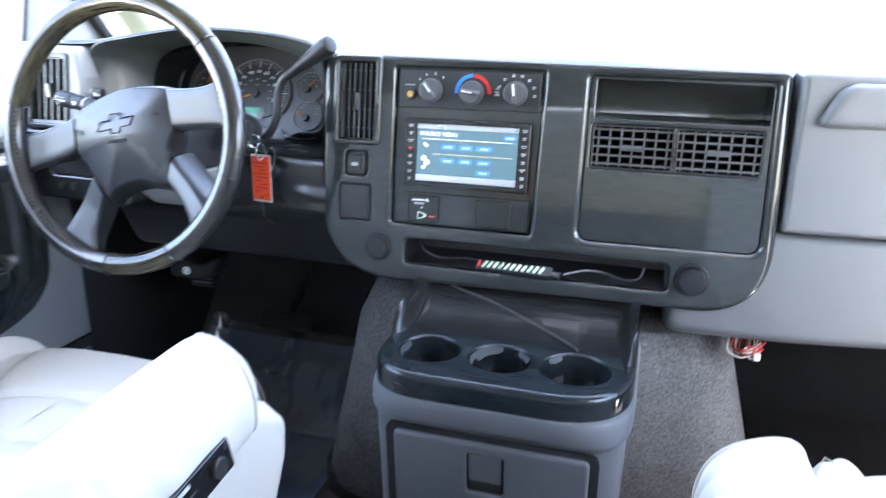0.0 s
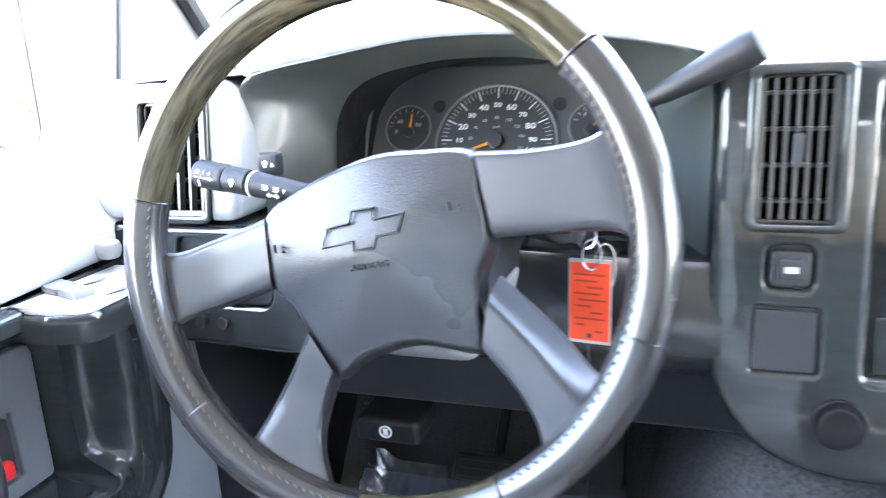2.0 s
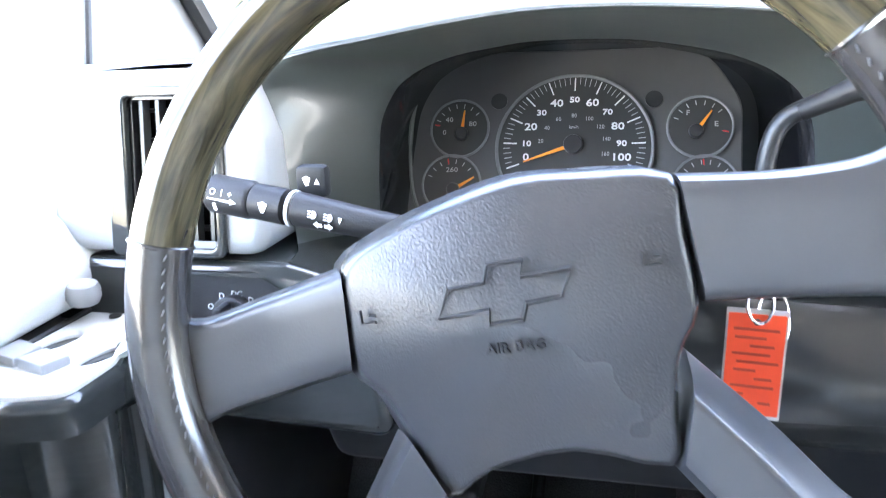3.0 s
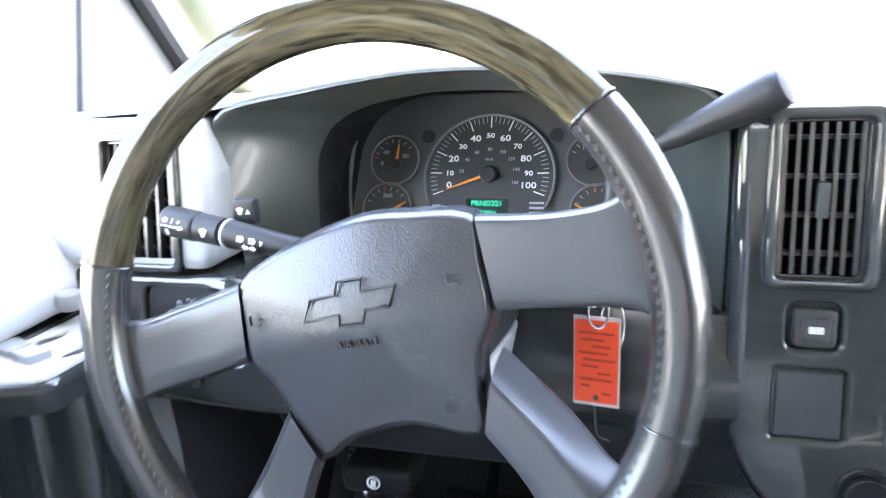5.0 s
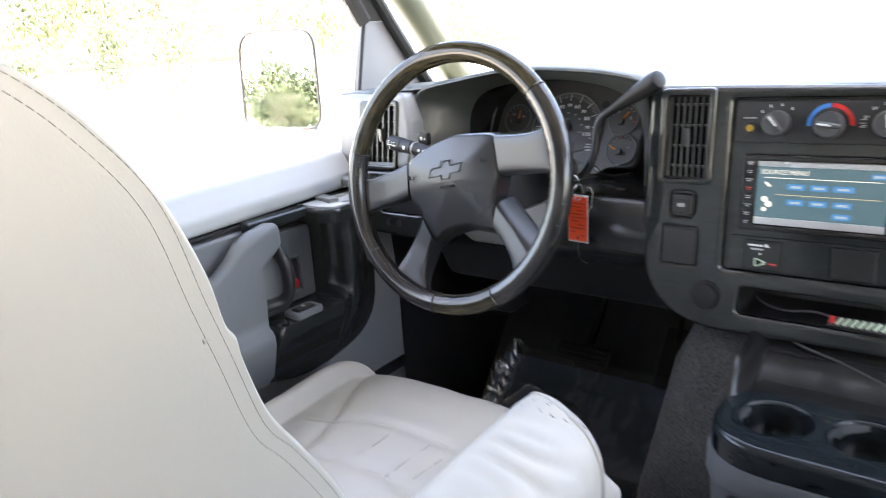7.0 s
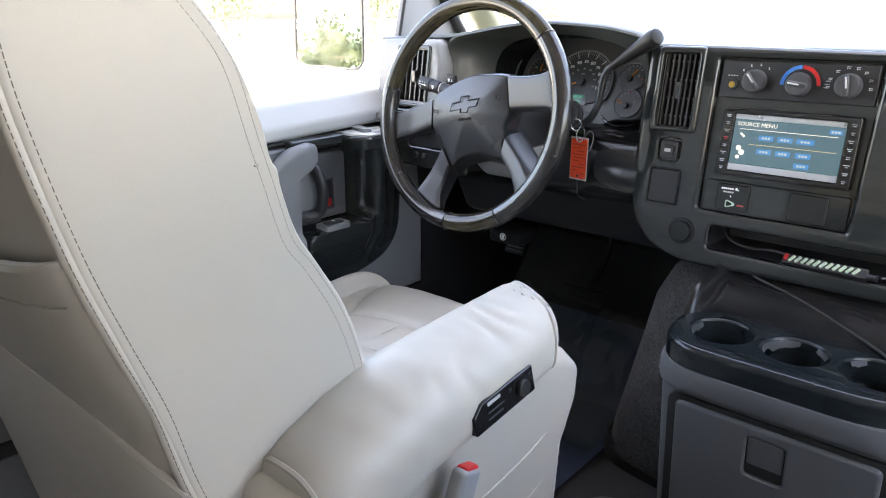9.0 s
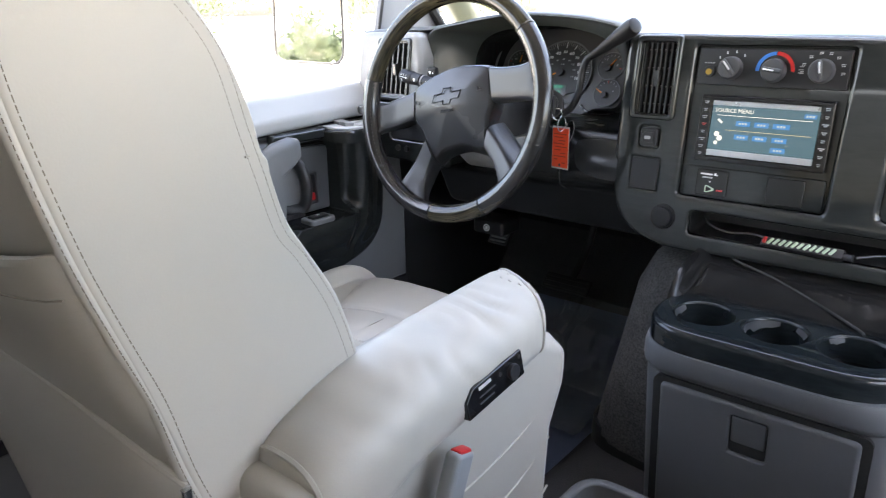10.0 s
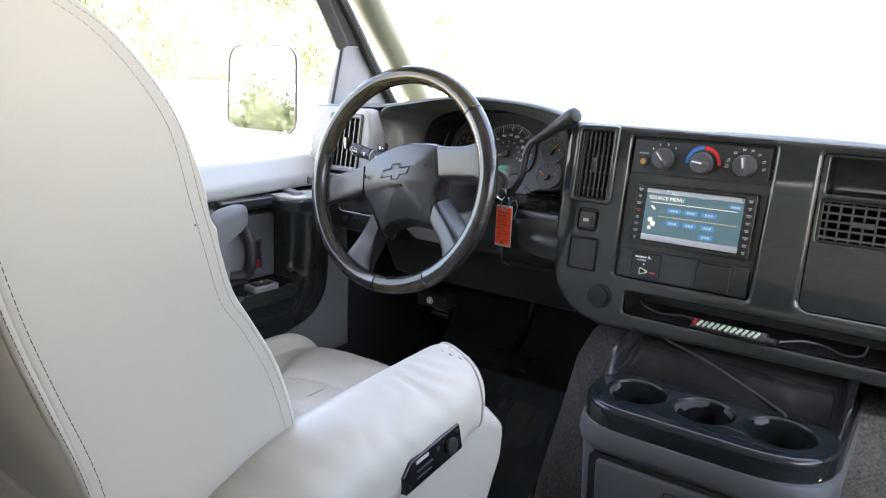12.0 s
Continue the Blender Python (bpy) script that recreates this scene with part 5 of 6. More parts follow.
    part("pillar_seal", tube(smooth_path([(-0.765, 0.34, 0.73), (-0.77, 0.28, 0.80), (-0.775, 0.2, 0.90), (-0.775, 0.12, 1.0), (-0.77, 0.03, 1.1), (-0.76, -0.06, 1.2)], 6), 0.012, 8), RUBBER, door)
    bm = loft([[(-0.797, -1.05, 0.66), (-0.797, 0.07, 0.70)], [(-0.800, -1.05, 1.0), (-0.800, 0.09, 0.95)], [(-0.790, -1.05, 1.24), (-0.790, -0.2, 1.24)]], closed=False)
    pane = part("window_pane", bm, PANE, door, "clear side window glass")
    pane.visible_shadow = False
    return door


driver_door()


def passenger_door():
    """Ajar on its front hinge."""
    hinge = (1.07, 0.30, 0.0)
    door = thing("door_2", "grey trimmed passenger door standing ajar", "door", hinge, kind="structure")
    swing = Matrix.Translation(hinge) @ pose(0, 0, 0, 0, 0, 15)
    part("door_panel", box((-0.045, -1.35, 0.02), (0.0, 0.0, 0.62), 0.01, m=swing), GREY, door)
    part("belt_rail", box((-0.06, -1.36, 0.62), (0.005, 0.0, 0.69), 0.02, 3, m=swing), BELT, door)
    return door


passenger_door()


def side_mirror():
    """Tall truck mirror outside the driver's window."""
    mir = thing("side_mirror", "tall black-edged truck mirror outside the driver window", "mirror", (-0.98, 0.05, 0.84))
    m = Matrix.Translation((-1.007, 0.05, 0.842)) @ pose(0, 0, 0, 0, 0, 17)
    lp = rpoly([(-0.098, -0.100, 0.035), (0.100, -0.108, 0.040), (0.103, 0.104, 0.045), (-0.086, 0.108, 0.055)], 8)
    part("housing", plate(lp, [(inset(lp, 0.006), 0.006, True)], lambda u, v, d: m @ Vector((u * (1 - 3 * d), d, v * (1 - 3 * d))), 0.05, 0.003, 0.001), BLACK, mir)
    part("mirror_glass", plate(inset(lp, 0.0065), [], lambda u, v, d: m @ Vector((u, d + 0.003, v)), 0.002, 0.0), MIRROR, mir, "mirror glass")
    part("bracket", tube(smooth_path([(-0.95, 0.08, 0.745), (-0.90, 0.09, 0.68), (-0.84, 0.06, 0.63), (-0.785, 0.05, 0.62)], 5), 0.012, 10), PAINT, mir, "white mirror bracket")
    return mir


side_mirror()


# ---- engine cover and console ----
def engine_cover():
    cov = thing("engine_cover", "grey carpeted engine cover between the footwells", "engine cover", (MIDX, 0.2, 0))
    loops = []
    for z, h, y0 in ((0.0, 0.400, 0.045), (0.03, 0.392, 0.035), (0.1, 0.378, 0.03), (0.2, 0.352, 0.022), (0.3, 0.326, 0.012), (0.38, 0.306, 0.004), (0.43, 0.285, 0.02), (0.455, 0.25, 0.06)):
        loops.append([(u, v, z) for u, v in rpoly([(MIDX - h, 0.64, 0.02), (MIDX - h, y0 + 0.035, 0.10), (MIDX - 0.12, y0, 0.05), (MIDX + 0.12, y0, 0.05), (MIDX + h, y0 + 0.035, 0.10), (MIDX + h, 0.64, 0.02)], 6)])
    part("carpet", loft(loops), CARPET, cov)
    rim = [[(MIDX + (u - MIDX) * k, v - dy, z) for u, v, _ in loops[0]] for z, k, dy in ((0.0, 1.012, 0.006), (0.045, 1.004, 0.005), (0.05, 0.99, 0.002))]
    part("lower_trim", loft(rim, closed=False), BLACK, cov, "black lower edge trim")
    return cov


engine_cover()


def console():
    con = thing("engine_console", "grey console with a charcoal woodgrain three-cup tray", "console", (MIDX, -0.1, 0))
    x0, x1 = -0.027, 0.315
    # body under the tray
    secs = []
    for z, g, f, r in ((0.0, 0.016, -0.195, 0.06), (0.10, 0.014, -0.205, 0.06), (0.376, 0.009, -0.225, 0.06), (0.383, 0.006, -0.235, 0.07), (0.390, 0.003, -0.241, 0.08), (0.410, 0.002, -0.243, 0.09), (0.418, 0.005, -0.241, 0.09), (0.420, 0.012, -0.234, 0.09), (0.416, 0.019, -0.227, 0.08), (0.36, 0.020, -0.226, 0.08)):
        secs.append([(u, v, z) for u, v in rpoly([(x0 + g, f, r), (x1 - g, f, r), (x1 - g, 0.08, 0.01), (x0 + g, 0.08, 0.01)], 7)])
    part("body", loft(secs), CONSOLEGREY, con, "grey moulded console body")
    fr = lambda u, v, d: (u, -0.228 + 0.085 * (0.36 - v) + d + 1.1 * max(0, abs(u - MIDX) - 0.09) ** 2, v)
    latch = rrect(0.118, 0.293, 0.166, 0.352, 0.006)
    part("drawer_front", plate(rpoly([(0.022, 0.05, 0.01), (0.268, 0.05, 0.01), (0.268, 0.368, 0.010), (0.022, 0.368, 0.010)]), [(latch, 0.022, True)], lambda u, v, d: fr(u, v, d - 0.005), 0.03, 0.006, 0.003), CONSOLEGREY, con, "grey drawer front")
    part("latch", plate(rpoly([(0.1205, 0.309, 0.003), (0.1635, 0.309, 0.003), (0.1635, 0.350, 0.003), (0.1205, 0.350, 0.003)]), [], lambda u, v, d: fr(u, v, d - 0.003 + (0.350 - v) * 0.06), 0.005, 0.0015), CONSOLEGREY, con, "grey latch flap")
    # Black sheet put behind the drawer edge for the shadow gap.
    part("drawer_gap", plate(rpoly([(0.011, 0.03, 0.01), (0.279, 0.03, 0.01), (0.279, 0.3755, 0.014), (0.011, 0.3755, 0.014)]), [], lambda u, v, d: fr(u, v, d - 0.0008), 0.006, 0.0), RUBBER, con, "black sheet as painted shade round the drawer")
    # tray with three cup wells
    outer = rpoly([(x0 + 0.007, -0.238, 0.085), (x1 - 0.006, -0.238, 0.10), (x1 - 0.006, 0.075, 0.02), (x0 + 0.007, 0.075, 0.02)], 8)
    cups = []
    for cx, r in ((0.047, 0.0395), (0.141, 0.0395), (0.236, 0.0425)):
        cups.append(([(cx + r * math.cos(2 * math.pi * i / 36), -0.158 + r * math.sin(2 * math.pi * i / 36)) for i in range(36)], 0.07, True))
    bm = plate(outer, cups, lambda u, v, d: (u, v, 0.450 - d), 0.036, 0.009, 0.004)
    part("cup_tray", bm, TRAYWOOD, con, "glossy charcoal woodgrain tray", sharp=55)
    # raised back of the tray, dished between two horns
    rows = []
    for i in range(61):
        t = i / 60
        x = x0 + 0.010 + (x1 - x0 - 0.019) * t
        e = min(t, 1 - t)
        k = 1.0 if e > 0.075 else 0.0 if e < 0.012 else 0.5 - 0.5 * math.cos(math.pi * (e - 0.012) / 0.063)
        lo = ((-0.108, 0.449), (-0.096, 0.4505), (-0.080, 0.4555), (-0.060, 0.464), (-0.038, 0.475), (-0.012, 0.485), (0.02, 0.490), (0.075, 0.491))
        hi = ((-0.132, 0.449), (-0.127, 0.456), (-0.119, 0.467), (-0.106, 0.478), (-0.088, 0.487), (-0.060, 0.493), (-0.02, 0.496), (0.075, 0.495))
        rows.append([(x, b[0] + (a[0] - b[0]) * k, b[1] + (a[1] - b[1]) * k) for a, b in zip(lo, hi)])
    part("tray_back", loft(rows, closed=False), TRAYBACK, con, sharp=60)
    # remains of torn grey liners in the cups
    rnd = random.Random(12)
    for cx, r, spans in ((0.047, 0.0385, ((150, 215, 0.024), (230, 300, 0.018))), (0.141, 0.0385, ((95, 205, 0.026), (20, 60, 0.014), (240, 275, 0.012))), (0.236, 0.0415, ((215, 285, 0.020), (120, 150, 0.010)))):
        for a0, a1, h in spans:
            top, low_ = [], []
            for k in range(9):
                q = radians(a0 + (a1 - a0) * k / 8)
                ragged = 0.45 * h * (0.35 + 0.65 * rnd.random()) * math.sin(math.pi * (k + 0.6) / 9.2)
                top.append((cx + r * math.cos(q), -0.158 + r * math.sin(q), 0.447))
                low_.append((cx + (r - 0.003) * math.cos(q), -0.158 + (r - 0.003) * math.sin(q), 0.446 - ragged - 0.003))
            bm = loft([top, low_], closed=False)
            bmesh.ops.solidify(bm, geom=bm.faces[:], thickness=0.0008)
            part("torn_liner", bm, CONSOLEGREY, con, "torn grey cup liner")
    return con


console()


def light_bar():
    """Thin black bar with a row of pale segments lying in the dash slot, with its cable."""
    bar = thing("light_bar", "black light bar with pale green segments in the dash slot", "light bar", (0.125, -0.02, 0.515))
    m = axes((0.121, -0.012, 0.5215), (1, -0.14, 0.035), (0, 0.75, 0.7))
    part("case", box((-0.052, -0.008, -0.006), (0.062, 0.008, 0.004), 0.002, m=m), BLACK, bar)
    for i in range(11):
        part("segment", box((-0.0022, -0.0058, 0.002), (0.0022, 0.0058, 0.006), 0.0008, 1, m=m @ Matrix.Translation((-0.038 + 0.0086 * i, 0, 0)) @ pose(0, 0, 0, 0, 0, -28)), PALEGREEN, bar)
    part("end_light", box((-0.049, -0.005, 0.002), (-0.044, 0.006, 0.006), 0.0008, 1, m=m), RED, bar)
    part("plug", tube([(0.182, -0.022, 0.5225), (0.194, -0.024, 0.5225)], 0.005, 10), BLACK, bar)
    part("cable", tube(smooth_path([(0.198, -0.022, 0.524), (0.225, 0.0, 0.526), (0.25, 0.012, 0.522), (0.28, 0.005, 0.517), (0.30, 0.004, 0.522), (0.306, 0.01, 0.535)], 6), 0.002, 8), BLACK, bar)
    part("cable", tube(smooth_path([(0.078, 0.0, 0.522), (0.05, 0.014, 0.522), (0.015, 0.008, 0.520), (-0.015, 0.012, 0.527), (-0.03, 0.03, 0.538)], 6), 0.002, 8), BLACK, bar)
    return bar


light_bar()
whole("loose_cable", tube(smooth_path([(0.0, 0.02, 0.492), (0.04, -0.02, 0.487), (0.10, -0.035, 0.476), (0.17, -0.065, 0.462), (0.225, -0.10, 0.4535), (0.235, -0.113, 0.4525)], 8), 0.0018, 8), RUBBER,
      "thin black cable hanging over the cup tray", "cable", (0.1, -0.03, 0.47))


def wire_bundle():
    w = thing("wire_bundle", "loose red and cream wires with a connector under the dash", "wires", (0.46, 0.02, 0.43))
    rnd = random.Random(4)
    for i in range(12):
        a = Vector((0.437 + 0.003 * i, 0.04 + 0.01 * rnd.random(), 0.455))
        b = a + Vector((rnd.uniform(-0.010, 0.012), -0.02, -0.022 - 0.018 * rnd.random()))
        c = Vector((0.452 + rnd.uniform(-0.008, 0.012), 0.012, 0.432 + rnd.uniform(-0.014, 0.006)))
        part("wire", tube(smooth_path([a, b, c, c + Vector((0.014, 0.008, 0.010 * rnd.random()))], 5), 0.0013, 6), (SEAM, TAGINK, RED, SEAM)[i % 4], w)
    part("connector", box((0.462, 0.008, 0.418), (0.472, 0.018, 0.430), 0.002), SEAM, w)
    return w


wire_bundle()


# ---- seats ----
PROFILE = [(-0.652, 0.40), (-0.643, 0.47), (-0.646, 0.534), (-0.667, 0.60), (-0.697, 0.651), (-0.718, 0.685), (-0.730, 0.724), (-0.7325, 0.741), (-0.7385, 0.752), (-0.745, 0.785), (-0.763, 0.831), (-0.790, 0.872), (-0.819, 0.899), (-0.853, 0.920), (-0.886, 0.936), (-0.922, 0.930),
           (-0.938, 0.905), (-0.934, 0.867), (-0.926, 0.80), (-0.907, 0.706), (-0.872, 0.588), (-0.840, 0.470), (-0.818, 0.40), (-0.74, 0.385)]


def seat(sign, label):
    """A captain's chair; sign -1 mirrors it to the passenger's side. w() maps from the driver's side."""
    def w(x, y, z):
        return (x, y, z) if sign > 0 else (2 * MIDX + 0.024 - x, y, z - 0.012 if z > 0.43 else z + 0.020 if z > 0.2 else z)

    cx, half = -0.400, 0.280
    s = thing("captain_seat", label, "seat", w(cx, -0.5, 0.0), group="front seats")
    prof = smooth_path([(y, z, 0) for y, z in PROFILE], 4, closed=True)
    mid = Vector((-0.80, 0.66))
    loops = []
    for x, shrink in ((-0.680, 0.90), (-0.676, 0.955), (-0.666, 0.985), (-0.645, 1.0), (-0.60, 1.0), (-0.52, 1.0), (-0.40, 1.0), (-0.28, 1.0), (-0.20, 1.0), (-0.155, 1.0), (-0.134, 0.985), (-0.1245, 0.96), (-0.1205, 0.90)):
        bulge = max(0.0, 1 - ((x - cx) / 0.27) ** 2)
        lp = []
        for p in prof:
            y, z = p.x, p.y
            front = 1.0 if y > -0.86 + 0.02 * (z - 0.6) and z < 0.93 else 0.0
            axis_y = -0.775 - 0.25 * max(0, z - 0.72) + 0.2 * max(0, 0.6 - z)
            y2 = axis_y + (y - axis_y) * shrink + front * (0.004 * bulge if y > axis_y else 0.0) - (0.012 * bulge if y < axis_y else 0)
            z2 = 0.66 + (z - 0.66) * (1 - (1 - shrink) * 0.35)
            lp.append(w(x, y2, z2))
        loops.append(lp)
    back = part("backrest", loft(loops), LEATHER, s, "cream leather backrest", sharp=70)
    # twin stitched seams with a raised welt along both edges of the side panel
    def seam(points, inward, welt=0.0052, thread=THREAD):
        """points: path on the panel; inward: offset of the second row."""
        p = smooth_path(points, 50)
        q = [v + Vector(inward) for v in p]
        mid = [(a + b) / 2 for a, b in zip(p, q)]
        for k in (0.12, 0.88):
            part("welt", tube([w(a.x - 0.0038, a.y + (b.y - a.y) * k, a.z + (b.z - a.z) * k) for a, b in zip(p, q)], welt, 12, up=(1, 0, 0)), LEATHER, back)
        rows = bmesh.new()
        for line in (p, q):
            run, gap = 0.0, False
            for a, b in zip(line, line[1:]):
                if not gap:
                    tube([w(a.x + 0.0020, a.y, a.z), w(b.x + 0.0020, b.y, b.z)], 0.00036, 4, bm=rows)
                run += (b - a).length
                if run > (0.0010 if gap else 0.0034):
                    run, gap = 0.0, not gap
        part("stitching", rows, thread, back, "twin rows of grey stitching")

    seam([(-0.1225, y, z) for y, z in ((-0.655, 0.50), (-0.657, 0.537), (-0.677, 0.598), (-0.706, 0.650), (-0.727, 0.681), (-0.742, 0.733), (-0.752, 0.768), (-0.768, 0.826), (-0.795, 0.866), (-0.823, 0.893), (-0.856, 0.912))], (0, -0.009, -0.002))
    seam([(-0.1225, y, z) for y, z in ((-0.921, 0.905), (-0.920, 0.867), (-0.913, 0.802), (-0.893, 0.707), (-0.872, 0.637), (-0.851, 0.572), (-0.834, 0.496), (-0.806, 0.41))], (0, -0.010, 0), 0.0049, BROWNTHREAD)
    # shoulder step where the head section begins
    part("step_seam", tube([w(-0.132, -0.742, 0.747), w(-0.1225, -0.749, 0.747), w(-0.1200, -0.758, 0.747)], 0.0010, 6), THREAD, back)
    # map pocket on the rear face
    def rear(z):
        return -0.907 + (0.706 - z) * 0.285

    def bulge_at(x):
        return max(0.0, 1 - ((x - cx) / 0.27) ** 2)

    xs = (-0.676, -0.668, -0.62, -0.56, -0.48, -0.40, -0.32, -0.24, -0.18, -0.145, -0.130, -0.1245)
    rows = []
    for z, out in ((0.706, 0.004), (0.705, 0.010), (0.700, 0.0135), (0.69, 0.013), (0.66, 0.011), (0.60, 0.009), (0.55, 0.006), (0.51, 0.002)):
        rows.append([w(x, rear(z) - 0.012 * bulge_at(x) - out * (1.0 if abs(x - cx) < 0.265 else 0.6) + 0.010 * max(0, abs(x - cx) - 0.262) / 0.015, z - 0.028 * bulge_at(x) * (z - 0.45) / 0.25) for x in xs])
    part("map_pocket", loft(rows, closed=False), LEATHER, back, "leather map pocket")
    part("pocket_stitching", tube([w(x, rear(0.672) - 0.012 * bulge_at(x) - 0.0125 + 0.008 * max(0, abs(x - cx) - 0.262) / 0.015, 0.672 - 0.025 * bulge_at(x)) for x in xs[1:-1]], 0.0008, 5), THREAD, back)
    edge = smooth_path([(-0.672, -0.844, 0.495), (-0.56, -0.874, 0.548), (-0.40, -0.886, 0.562), (-0.25, -0.878, 0.550), (-0.16, -0.862, 0.520), (-0.1235, -0.844, 0.492)], 5)
    part("skirt_piping", tube([w(*v) for v in edge], 0.004, 8), LEATHER, s)
    rows = [[w(v.x, v.y + dy, v.z * (1 - f) + 0.25 * f) for v in edge] for dy, f in ((-0.003, 0.0), (-0.006, 0.1), (0.012, 0.45), (0.04, 1.0))]
    part("rear_skirt", loft(rows, closed=False), LEATHER, s, "leather rear skirt")
    part("zip_pull", box(*[[f(a, b) for a, b in zip(w(-0.125, -0.850, 0.450), w(-0.119, -0.842, 0.490))] for f in (min, max)], 0.001), CHROME, s, "small metal zip pull")
    # cushion: centre pad between two bolsters
    across = [(-0.560, -0.3475), (-0.513, -0.340), (-0.480, -0.323), (-0.437, -0.311), (-0.365, -0.309), (-0.289, -0.316), (-0.235, -0.330)]
    behind = [(-0.500, -0.420), (-0.440, -0.409), (-0.404, -0.403), (-0.368, -0.399), (-0.302, -0.410), (-0.245, -0.425)]
    outer = [(-0.583, -0.146), (-0.581, -0.189), (-0.561, -0.247), (-0.515, -0.340), (-0.500, -0.394), (-0.495, -0.50), (-0.495, -0.62)]
    near = [(-0.205, -0.150), (-0.212, -0.20), (-0.235, -0.330), (-0.245, -0.425), (-0.250, -0.62)]
    pleats = [[(-0.355, -0.402), (-0.345, -0.318)], [(-0.322, -0.404), (-0.312, -0.335)], [(-0.290, -0.405), (-0.287, -0.333)], [(-0.415, -0.385), (-0.411, -0.328)], [(-0.268, -0.412), (-0.262, -0.345)]]
    grooves = [([(v.x, v.y) for v in smooth_path([(x, y, 0) for x, y in q], 3)], depth, wide) for q, depth, wide in
               [(across, 0.0050, 0.007), (behind, 0.0050, 0.007), (outer, 0.0060, 0.009), (near, 0.0050, 0.008)] + [(q, 0.0032, 0.0042) for q in pleats]]

    def groove(x, y):
        cut = 0.0
        for line, depth, wide in grooves:
            d2 = 1.0
            for (ax, ay), (bx, by) in zip(line, line[1:]):
                ux, uy = bx - ax, by - ay
                t = min(1.0, max(0.0, ((x - ax) * ux + (y - ay) * uy) / (ux * ux + uy * uy + 1e-12)))
                d2 = min(d2, (x - ax - ux * t) ** 2 + (y - ay - uy * t) ** 2)
            cut = max(cut, depth * math.exp(-d2 / (wide * wide)))
        return cut

    stations = ((-0.72, 0.345, 0.25, 0.0), (-0.60, 0.352, 0.235, 0.0), (-0.45, 0.358, 0.23, 0.0), (-0.32, 0.365, 0.235, 0.0), (-0.24, 0.370, 0.238, 0.0), (-0.195, 0.366, 0.245, 0.003), (-0.165, 0.352, 0.255, 0.010), (-0.148, 0.330, 0.268, 0.022), (-0.142, 0.305, 0.285, 0.04))
    tops = smooth_path([(y, zt, g) for y, zt, zb, g in stations], 14)
    lows = smooth_path([(y, zb, 0) for y, zt, zb, g in stations], 14)

    def crown(x, x0, x1):
        e = abs(2 * (x - x0) / (x1 - x0) - 1)
        rise = 0.014 * (1 - (e / 0.7) ** 4) if e < 0.7 else 0.022 * math.sin(math.pi * min(1, (e - 0.7) / 0.24)) if e < 0.94 else 0
        return rise - 0.060 * max(0, (e - 0.86) / 0.14) ** 2, e

    secs = []
    for (y, zt, g), (_, zb, _) in zip(tops, lows):
        x0, x1 = -0.668 + g, -0.140 - g - 0.045 * max(0.0, (y + 0.30) / 0.16) ** 2
        lp = []
        for i in range(96):
            x = x0 + (x1 - x0) * i / 95
            rise, e = crown(x, x0, x1)
            sag = 0.0012 * noise.noise(Vector((x * 22, y * 22, 4.0)))
            lp.append(w(x, y - 0.02 * e ** 4, zt + rise - groove(x, y) + sag))
        lp += [w(x1, y, zb), w(x0, y, zb)]
        secs.append(lp)
    cush = part("cushion", loft(secs), LEATHER, s, "cream leather seat cushion", sharp=60)

    def on_pad(x, y, lift):
        near_top = min(tops, key=lambda q: abs(q[0] - y))
        rise, e = crown(x, -0.668 + near_top[2], -0.140 - near_top[2] - 0.045 * max(0.0, (y + 0.30) / 0.16) ** 2)
        return w(x, y, near_top[1] + rise - groove(x, y) + lift)

    # Piping along the seams; pleats get a thin dark line as painted shade.
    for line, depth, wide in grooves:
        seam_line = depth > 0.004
        part("seam_line" if seam_line else "crease", tube([on_pad(x, y, 0.0002) for x, y in line], 0.0011 if seam_line else 0.0007, 5), SEAM if seam_line else CREASESHADE, cush)
    # skirted base
    secs = []
    for z, g in ((0.03, 0.05), (0.14, 0.045), (0.20, 0.02), (0.27, 0.006), (0.30, 0.012)):
        secs.append([w(u, v, z) for u, v in rpoly([(-0.645 + g, -0.70, 0.03), (-0.155 - g, -0.70, 0.03), (-0.155 - g, -0.215 - g, 0.05), (-0.645 + g, -0.215 - g, 0.05)], 5)])
    part("base", loft(secs), LEATHER, s, "leather skirted base")
    part("pedestal", box(w(-0.58, -0.66, 0.0)[:1] and [min(w(-0.58, 0, 0)[0], w(-0.22, 0, 0)[0]), -0.66, 0.0], [max(w(-0.58, 0, 0)[0], w(-0.22, 0, 0)[0]), -0.30, 0.06], 0.004), BLACK, s)
    # inboard side shield under the armrest
    rows = []
    for x, g in ((-0.155, 0.012), (-0.150, 0.002), (-0.11, 0.0), (-0.065, 0.0), (-0.050, 0.006), (-0.046, 0.018)):
        lp = rpoly([(-0.80 + g, 0.10 + g, 0.03), (-0.415 - g, 0.10 + g, 0.03), (-0.402 - g, 0.27, 0.03), (-0.394 - g, 0.354, 0.02), (-0.366 - g, 0.405, 0.03), (-0.362 - g, 0.446, 0.03), (-0.385 - g, 0.474 - g, 0.03), (-0.43, 0.488 - g, 0.02), (-0.80 + g, 0.480 - g, 0.02)], 5)
        rows.append([w(x, u, v) for u, v in lp])
    shield = part("side_shield", loft(rows), LEATHER, s, "cream leather side shield", sharp=60)
